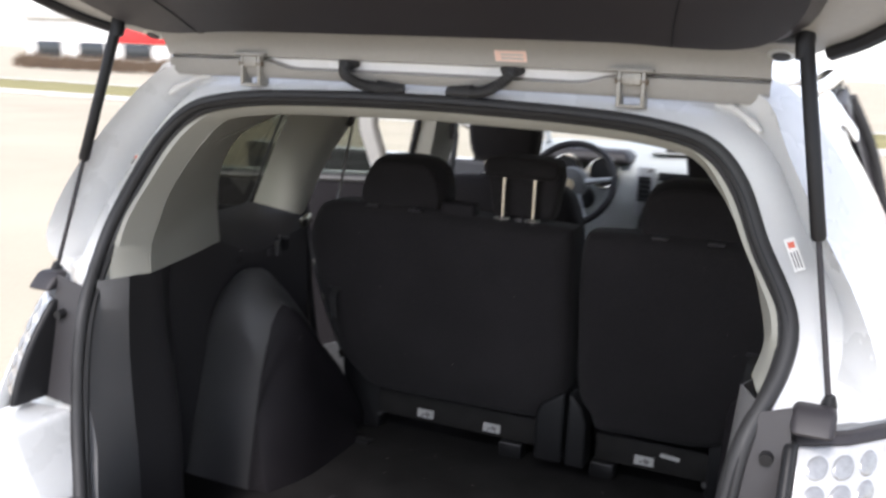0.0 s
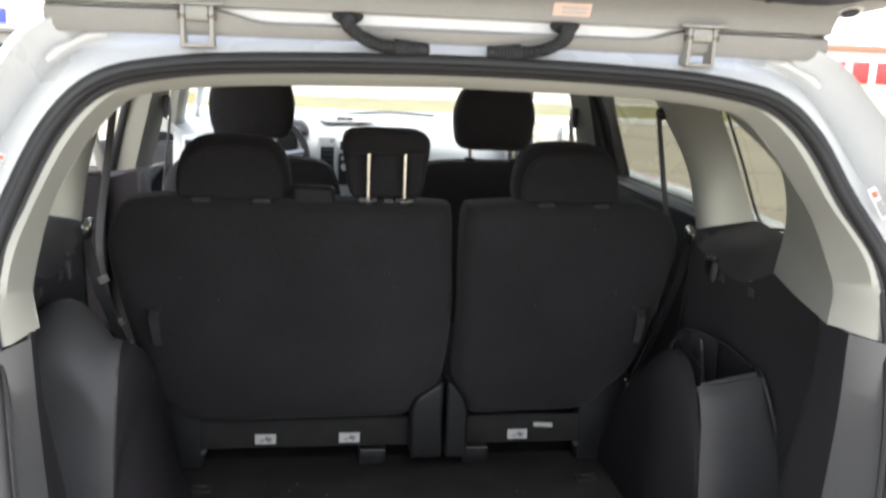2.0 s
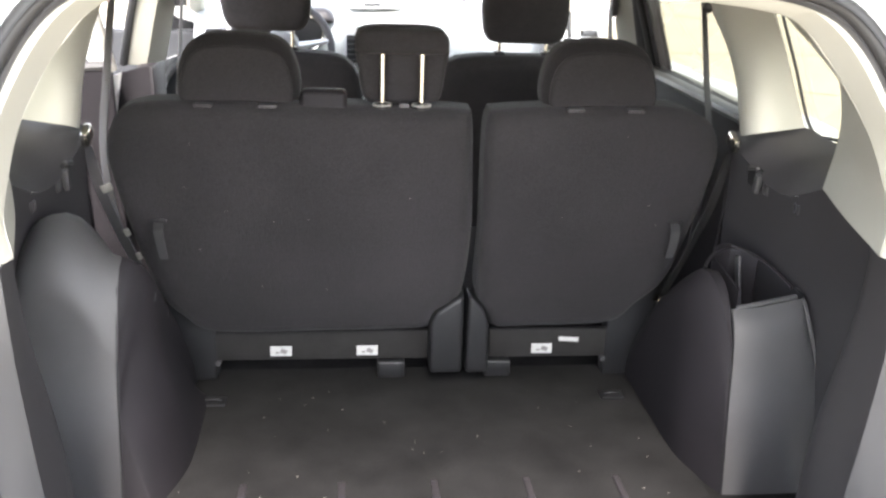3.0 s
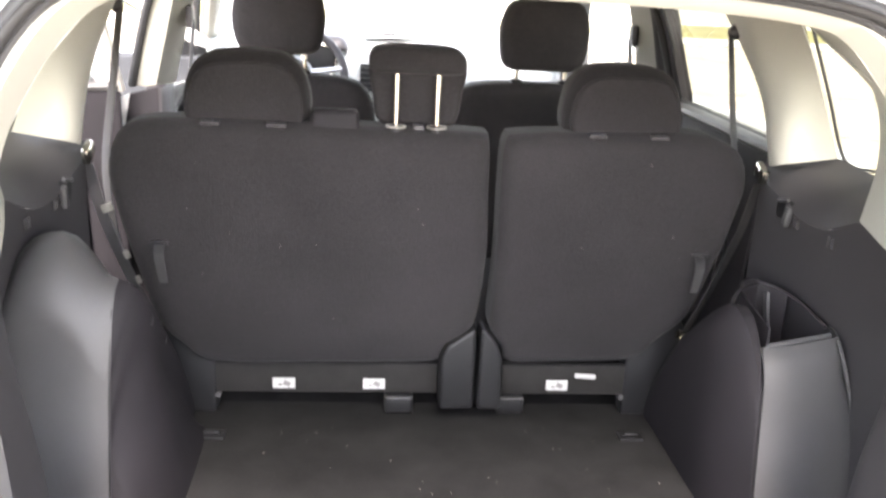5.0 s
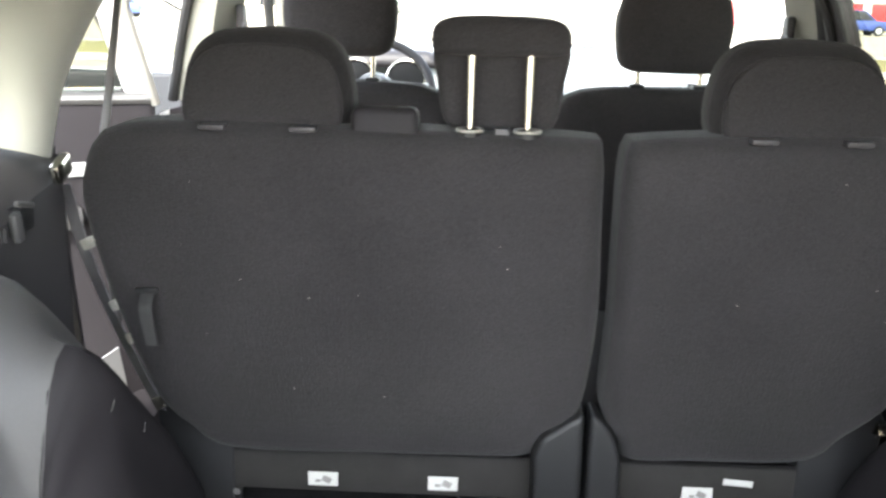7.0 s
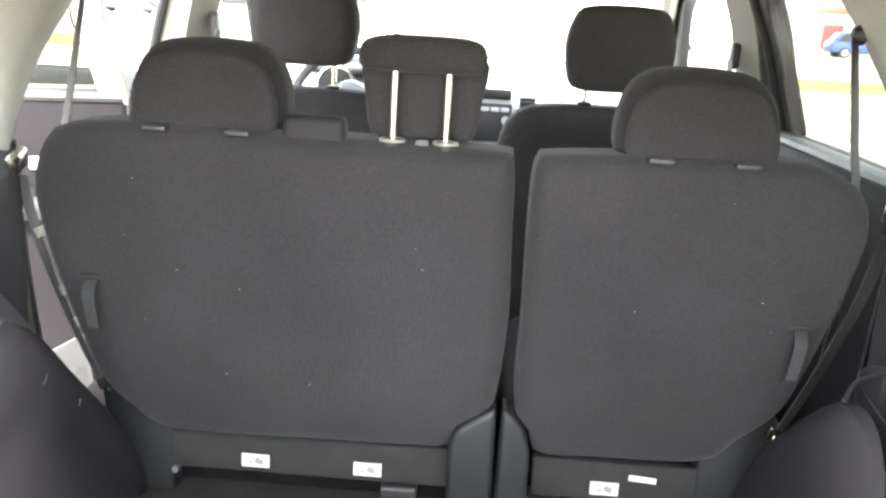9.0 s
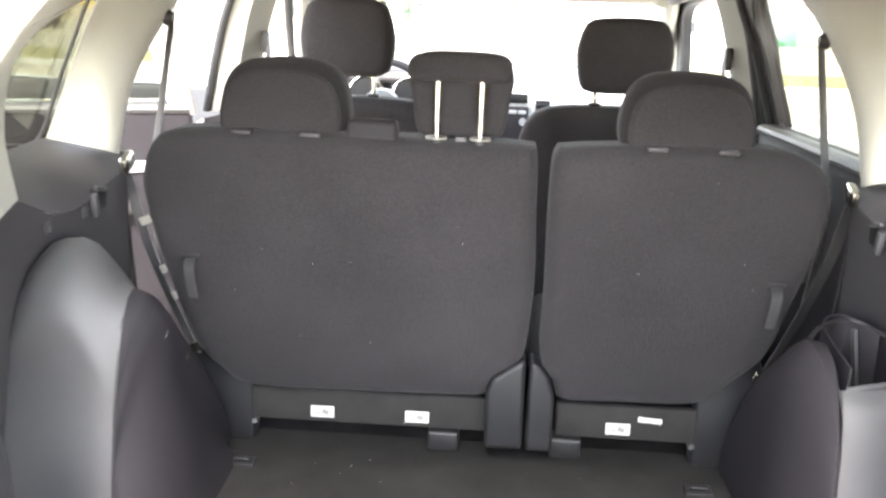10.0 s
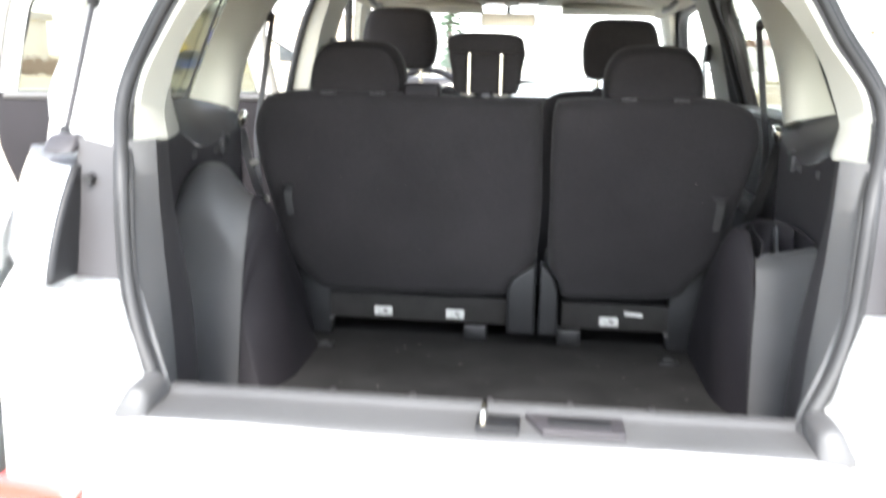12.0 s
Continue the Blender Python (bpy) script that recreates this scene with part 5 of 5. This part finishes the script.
def headrest(parent, x, z, y):
    """Rounded headrest: a darker wrap round the sides and top, and a flatter back panel inside its seam."""
    h = part("headrest", pad([(x + a, z + b) for a, b in HEAD], lambda q: y - 0.045 + (q - z) * 0.10, 0.12, 48, 0.040, 0.002), CLOTH2, parent, "rounded black cloth headrest")
    panel = [(x + a * 0.90, z + 0.001 + b * 0.84) for a, b in HEAD]
    part("back_panel", pad(panel, lambda q: y - 0.0472 + (q - z) * 0.10, 0.05, 48, 0.005, 0.002), CLOTH, h, "flat woven back panel of the headrest")
    part("piping", tube([(a, y - 0.0450 + (b - z) * 0.10, b) for a, b in [(x + a * 0.905, z + 0.001 + b * 0.846) for a, b in HEAD[0:15]]], 0.0011, 6, 40), CLOTH2, h)
    for d in (-0.055, 0.055):
        part("headrest_post", tube([(x + d, y, z - 0.04), (x + d, y, z + 0.03)], 0.006, 10), CHROME, h, "chrome headrest post")
        part("post_guide", box((0.034, 0.02, 0.007), (x + d * 1.07, y - 0.066, z + 0.004), 0.002), CHARCOAL2, h, "grey plastic post guide")
    return h
def rear_seat(name_label, outline, flap, labels, heads, cushion):
    st = empty("bench_seat", name_label, "bench seat", (sum(p[0] for p in outline) / len(outline), 1.1, 0.6), "rear seats")
    part("backrest", pad(outline, back_y, 0.13, 90, 0.034, 0.006), CLOTH, st, "black woven cloth seat back")
    x0, x1 = flap
    fl = part("hinge_flap", box((x1 - x0, 0.020, 0.070), ((x0 + x1) / 2, 0.998, 0.680), 0.005), FLAPCLOTH, st, "grey felt flap along the seat back hinge")
    for x in labels:
        part("label", box((0.046, 0.002, 0.023), (x, 0.9870, 0.668), 0.0), LABEL, fl, "small white instruction label")
        part("label_mark", box((0.014, 0.002, 0.010), (x + 0.006, 0.9856, 0.668), 0.0, rot=(0, 25, 0), bm=box((0.008, 0.002, 0.004), (x - 0.008, 0.9856, 0.665), 0.0)), INK, fl, "dark pictogram on the label", smooth=False)
    part("cushion", box((cushion[1] - cushion[0], 0.50, 0.16), ((cushion[0] + cushion[1]) / 2, 1.36, 0.68), 0.05, 4), CLOTH, st, "black cloth seat cushion")
    for hx in heads:
        headrest(st, hx, 1.222, 0.955)
    return st
seat_l = rear_seat("wide black cloth rear seat back, two of three places", LEFT_BACK, (-0.438, 0.031), (-0.292, -0.105), (-0.352,), (-0.60, 0.10))
seat_r = rear_seat("narrow black cloth rear seat back, one place", RIGHT_BACK, (0.165, 0.438), (0.285,), (0.352,), (0.12, 0.60))
for st, s, x in ((seat_l, -1, -0.505), (seat_r, 1, 0.512)):
    part("pull_strap", sheet([[(x + s * 0.009, 0.872, 1.003), (x + s * 0.006, 0.852, 0.985), (x - s * 0.002, 0.850, 0.935)], [(x - s * 0.009, 0.872, 1.003), (x - s * 0.012, 0.852, 0.985), (x - s * 0.018, 0.850, 0.935)]], 10, 0.002), STRAP, st, "short dark pull strap")
    part("strap_slot", box((0.032, 0.004, 0.007), (x, 0.870, 1.006), 0.001), BLACK, st)
    part("outer_bracket", prism([(s * 0.43, 0.60), (s * 0.43, 0.735), (s * 0.48, 0.785), (s * 0.53, 0.84), (s * 0.55, 0.80), (s * 0.53, 0.60)], "y", 0.985, 1.03, 0.006), BLACK, st, "black seat side bracket")
    part("bolt", tube([(s * 0.428, 0.985, 0.640), (s * 0.428, 1.0, 0.640)], [0.006, 0.007], 10), CHARCOAL, st)
for st, cx, a in ((seat_l, 0.072, -1), (seat_r, 0.137, 1)):
    hc = [(0.028, 0.64), (0.027, 0.755), (0.038, 0.783), (0.080, 0.813), (0.098, 0.822), (0.100, 0.64)] if a < 0 else [(0.106, 0.64), (0.107, 0.822), (0.121, 0.814), (0.143, 0.787), (0.154, 0.752), (0.156, 0.64)]
    part("hinge_cover", prism(hc, "y", 0.925, 0.985, 0.014, 5), BLACK, st, "rounded dark plastic hinge cover")
    fx = -0.054 if a < 0 else 0.184
    lt = part("floor_latch", box((0.060, 0.05, 0.040), (fx + 0.002, 1.006, 0.620), 0.006), BLACK, st, "dark plastic floor latch cover")
    part("latch_edge", box((0.056, 0.008, 0.004), (fx + 0.002, 0.9835, 0.638), 0.0015), CHARCOAL, lt, "lighter top edge of the latch")
# middle place: raised headrest on bare posts
mh = part("headrest", pad([(-0.130, 1.331), (-0.127, 1.359), (-0.102, 1.370), (-0.042, 1.372), (0.018, 1.370), (0.043, 1.359), (0.046, 1.331), (0.028, 1.323), (-0.042, 1.322), (-0.112, 1.323)], lambda z: 0.895, 0.105, 44, 0.018, 0.003), CLOTH, seat_l, "raised middle headrest")
part("lower_pad", pad([(-0.125, 1.343), (-0.04, 1.348), (0.045, 1.343), (0.043, 1.285), (0.036, 1.238), (0.02, 1.226), (-0.04, 1.224), (-0.10, 1.226), (-0.116, 1.238), (-0.123, 1.28)], lambda z: 0.932, 0.06, 40, 0.012, 0.002), CLOTH, mh)
for x in (-0.079, -0.004):
    part("headrest_post", tube([(x, 0.912, 1.20), (x, 0.912, 1.34)], 0.0055, 12), CHROME, mh, "bare chrome headrest post")
    part("post_guide", tube([(x, 0.912, 1.215), (x, 0.912, 1.226), (x, 0.912, 1.229)], [0.018, 0.018, 0.012], 14), BLACK, mh)
    part("guide_rim", tube([(x + 0.017 * math.cos(k * math.pi / 9), 0.908 + 0.017 * math.sin(k * math.pi / 9), 1.228) for k in range(18)], 0.0022, 6, closed=True), HINGE, mh, "light rim of the post guide")
part("belt_exit", box((0.092, 0.05, 0.060), (-0.190, 0.918, 1.224), 0.010, 3, taper=(0.94, 0.8)), SLAB, seat_l, "dark grey plastic shoulder belt exit")
part("release_button", box((0.02, 0.02, 0.014), (-0.037, 0.915, 1.224), 0.003), TRIMDARK, seat_l)
part("paper_tag", box((0.045, 0.001, 0.010), (0.345, 0.9865, 0.690), 0, rot=(0, 4, 0)), LABEL, seat_r, "folded white paper tag")

# ---- front seats ----
FBACK = [(-0.235, 0.62), (-0.25, 0.85), (-0.255, 1.05), (-0.24, 1.16), (-0.20, 1.208), (-0.12, 1.222), (0, 1.224), (0.12, 1.222), (0.20, 1.208), (0.24, 1.16), (0.255, 1.05), (0.25, 0.85), (0.235, 0.62), (0, 0.60)]
FHEAD = [(-0.106, 0.02), (-0.116, 0.06), (-0.115, 0.10), (-0.098, 0.150), (-0.07, 0.166), (0, 0.170), (0.07, 0.166), (0.098, 0.150), (0.115, 0.10), (0.116, 0.06), (0.106, 0.02), (0.08, 0.002), (0, 0.0), (-0.08, 0.002)]
for s in (-1, 1):
    cx = -0.362 if s < 0 else 0.328
    st = empty("front_seat", "black cloth front seat, tone lightened for haze, with raised headrest", "car seat", (cx, 1.8, 0.5), "front seats")
    part("backrest", pad([(cx + a, b) for a, b in FBACK], lambda z: 1.62 + (1.22 - z) * 0.30, 0.13, 60, 0.035, 0.004), CLOTH3, st)
    hz, tall = (1.275, 1.13) if s < 0 else (1.272, 1.0)
    h = part("headrest", pad([(cx + a, hz + b * tall - (0.016 if s > 0 and b < 0.05 else 0)) for a, b in FHEAD], lambda z: 1.625 + (z - 1.3) * -0.08, 0.10, 48, 0.026, 0.004), CLOTH3, st)
    for d in (-0.065, 0.065):
        part("headrest_post", tube([(cx + d, 1.675, 1.20), (cx + d, 1.675, 1.31)], 0.0055, 10), CHROME, h)
        part("post_guide", box((0.03, 0.03, 0.012), (cx + d, 1.675, 1.226), 0.004), BLACK, h)
    part("cushion", box((0.50, 0.50, 0.17), (cx, 2.08, 0.64), 0.05, 4), CLOTH3, st)
    part("base", box((0.42, 0.44, 0.14), (cx, 2.08, 0.49), 0.02), BLACK, st)

# ---- dashboard ----
DASH_AT, DASH_SCALE = Vector((0, 3.02, 0.716)), 1.12
dash = empty("dashboard", "grey plastic dashboard with silver vents and radio", "dashboard", (0, 2.6, 0.8))
dsec = [(2.97, 1.258), (2.80, 1.258), (2.62, 1.248), (2.49, 1.222), (2.43, 1.18), (2.415, 1.05), (2.45, 0.90), (2.52, 0.72)]
part("top_and_face", sheet([[(x, y + 0.04 * abs(x / 0.68) ** 3, z - 0.012 * abs(x / 0.68) ** 2) for y, z in dsec] for x in (-0.68, -0.5, -0.25, 0, 0.25, 0.5, 0.68)], 40, 0.006, 30), DASHTOP, dash)
def vent(x, z, w, h):
    b = part("air_vent", box((w, 0.03, h), (x, 2.415, z), 0.008), SILVER, dash, "silver framed air vent")
    part("vent_recess", box((w * 0.72, 0.01, h * 0.5), (x, 2.398, z + h * 0.06), 0.002), BLACK, b)
    for k in range(5):
        part("vent_slat", box((w * 0.7, 0.012, 0.003), (x, 2.394, z + h * 0.06 + (k - 2) * h * 0.095), 0.001), CHARCOAL, b)
vent(-0.122, 1.115, 0.068, 0.19)
vent(0.165, 1.115, 0.068, 0.19)
vent(0.585, 1.155, 0.08, 0.10)
vent(-0.60, 1.155, 0.08, 0.10)
part("display", box((0.19, 0.02, 0.032), (0.02, 2.412, 1.178), 0.004), BLACK, dash, "dark radio display slot")
rad_ = part("radio", box((0.20, 0.02, 0.12), (0.02, 2.414, 1.09), 0.006), CHARCOAL2, dash, "dark radio face with buttons")
for k in range(6):
    part("radio_button", box((0.026, 0.008, 0.012), (-0.058 + k * 0.031, 2.402, 1.132), 0.002), SILVER, rad_)
for x in (-0.06, 0.10):
    part("radio_knob", tube([(x, 2.405, 1.10), (x, 2.385, 1.10)], 0.012, 14), SILVER, rad_)
part("centre_console", box((0.24, 0.5, 0.42), (0.02, 2.25, 0.62), 0.03), CHARCOAL2, dash)
part("gear_lever", tube([(0.02, 2.2, 0.82), (0.02, 2.19, 0.93), (0.02, 2.19, 0.97)], [0.014, 0.016, 0.026], 12), BLACK, dash)
part("instrument_hood", box((0.36, 0.18, 0.05), (-0.36, 2.49, 1.235), 0.024, 4, taper=(0.85, 0.8)), CHARCOAL2, dash, "dark instrument hood")
for gx in (-0.435, -0.285):
    g = part("gauge_ring", tube([(gx + 0.058 * math.cos(a), 2.405, 1.175 + 0.058 * math.sin(a)) for a in (2 * math.pi * k / 28 for k in range(28))], 0.006, 8, closed=True, side=(0, 1, 0)), CHROME, dash, "bright gauge ring")
    part("gauge_face", tube([(gx, 2.404, 1.175), (gx, 2.410, 1.175)], 0.055, 24, side=(1, 0, 0)), BLACK, g)
part("glovebox", box((0.40, 0.02, 0.16), (0.40, 2.425, 0.92), 0.01), DASH, dash)
dash.location, dash.scale = DASH_AT, (DASH_SCALE,) * 3
wheel_c = Vector((-0.40, 2.57, 1.105))
sw = empty("steering_wheel", "black steering wheel with silver spokes", "steering wheel", wheel_c)
def on_wheel(a, r, d=0.0):
    v = Vector((r * math.sin(a), 0, r * math.cos(a)))
    v = Matrix.Rotation(radians(-29), 4, "X") @ v
    return wheel_c + v + Vector((0, d, 0))
part("rim", tube([on_wheel(2 * math.pi * k / 40, 0.183) for k in range(40)], 0.0145, 10, closed=True, side=(0, 1, 0.4)), CHARCOAL2, sw)
part("hub", tube([on_wheel(0, 0, -0.03), on_wheel(0, 0, -0.022), on_wheel(0, 0, 0.03), on_wheel(0, 0, 0.05)], [0.055, 0.068, 0.07, 0.04], 24, side=(1, 0, 0)), DASH, sw)
part("emblem", tube([on_wheel(0, 0, -0.036), on_wheel(0, 0, -0.031)], 0.026, 16, side=(1, 0, 0)), CHROME, sw)
for a in (78, 282, 150, 210):
    part("spoke", tube([on_wheel(radians(a), 0.06), on_wheel(radians(a), 0.12), on_wheel(radians(a), 0.178)], [0.026, 0.018, 0.014], 10, flat=0.6), SILVER, sw)
part("column", tube([on_wheel(0, 0, 0.04), Vector((-0.40, 2.86, 1.00))], 0.045, 16), BLACK, sw)
tagged(part("paper", box((0.22, 0.14, 0.004), (-0.05, 3.02, 1.229), 0, rot=(2, 0, 12)), LABEL), "white paper lying on top of the dashboard", "paper")
tagged(part("pen", box((0.07, 0.012, 0.012), (-0.06, 2.99, 1.236), 0.004), BLACK), "small dark object lying on the paper", "pen")

# ---- overhead ----
mr = empty("rear_view_mirror", "black framed rear view mirror on the windscreen", "mirror", (-0.055, 2.45, 1.49))
part("housing", box((0.22, 0.035, 0.055), (-0.055, 2.44, 1.468), 0.014, 4), CHARCOAL2, mr)
part("mirror_glass", box((0.205, 0.002, 0.045), (-0.055, 2.4215, 1.468), 0.0), CHROME, mr, "mirror glass reflecting the bright rear")
part("stalk", tube([(-0.055, 2.45, 1.47), (-0.055, 2.47, 1.545)], 0.009, 8), BLACK, mr)
oc = empty("overhead_console", "beige overhead console with map lamps", "console", (-0.03, 2.1, 1.54))
part("body", box((0.25, 0.30, 0.045), (-0.03, 2.12, 1.532), 0.015, 4), BEIGE, oc)
for s in (1, -1):
    part("lamp_cover", box((0.07, 0.08, 0.006), (-0.03 + s * 0.06, 2.05, 1.508), 0.003), LENS, oc)
    vz = empty("sun_visor", "beige sun visor folded up", "sun visor", (s * 0.35, 2.3, 1.53), "sun visors")
    part("panel", box((0.38, 0.15, 0.016), (s * 0.34, 2.33, 1.505), 0.007, 3, rot=(-8, 0, 0)), LINER, vz)
    for gy in (1.42, 2.08):
        gh = empty("grab_handle", "dark grey roof grab handle", "grab handle", (s * 0.52, gy, 1.52), "grab handles")
        part("handle", tube([(s * 0.535, gy - 0.09, 1.525), (s * 0.515, gy - 0.075, 1.50), (s * 0.505, gy, 1.492), (s * 0.515, gy + 0.075, 1.50), (s * 0.535, gy + 0.09, 1.525)], 0.010, 8, 16), DASH, gh)
dl = empty("dome_lamp", "small roof dome lamp", "lamp", (0, 1.3, 1.55))
part("cover", box((0.13, 0.08, 0.014), (0, 1.35, 1.553), 0.005), LENS, dl)

# ---- lint and crumbs on the carpet and seat ----
rng = random.Random(5)
bm = bmesh.new()
for k in range(55):
    x, y = rng.uniform(-0.45, 0.45), rng.uniform(0.12, 0.95)
    box((rng.uniform(0.0008, 0.0035) * rng.choice((0.6, 1, 1)), rng.uniform(0.0006, 0.0013), 0.0010), (x, y, 0.6012), 0, rot=(0, 0, rng.uniform(0, 180)), bm=bm)
tagged(part("carpet_lint", bm, LINT), "pale crumbs and lint on the carpet", "lint", kind="stuff")
bm = bmesh.new()
for k in range(14):
    x, z = rng.uniform(-0.5, 0.5), rng.uniform(0.78, 1.18)
    if 0.09 < x < 0.13:
        continue
    box((rng.uniform(0.0006, 0.0022), 0.001, rng.uniform(0.0005, 0.0009)), (x, back_y(z) - 0.0065, z), 0, bm=bm)
tagged(part("seat_lint", bm, LINT), "pale lint specks on the seat backs", "lint", kind="stuff")
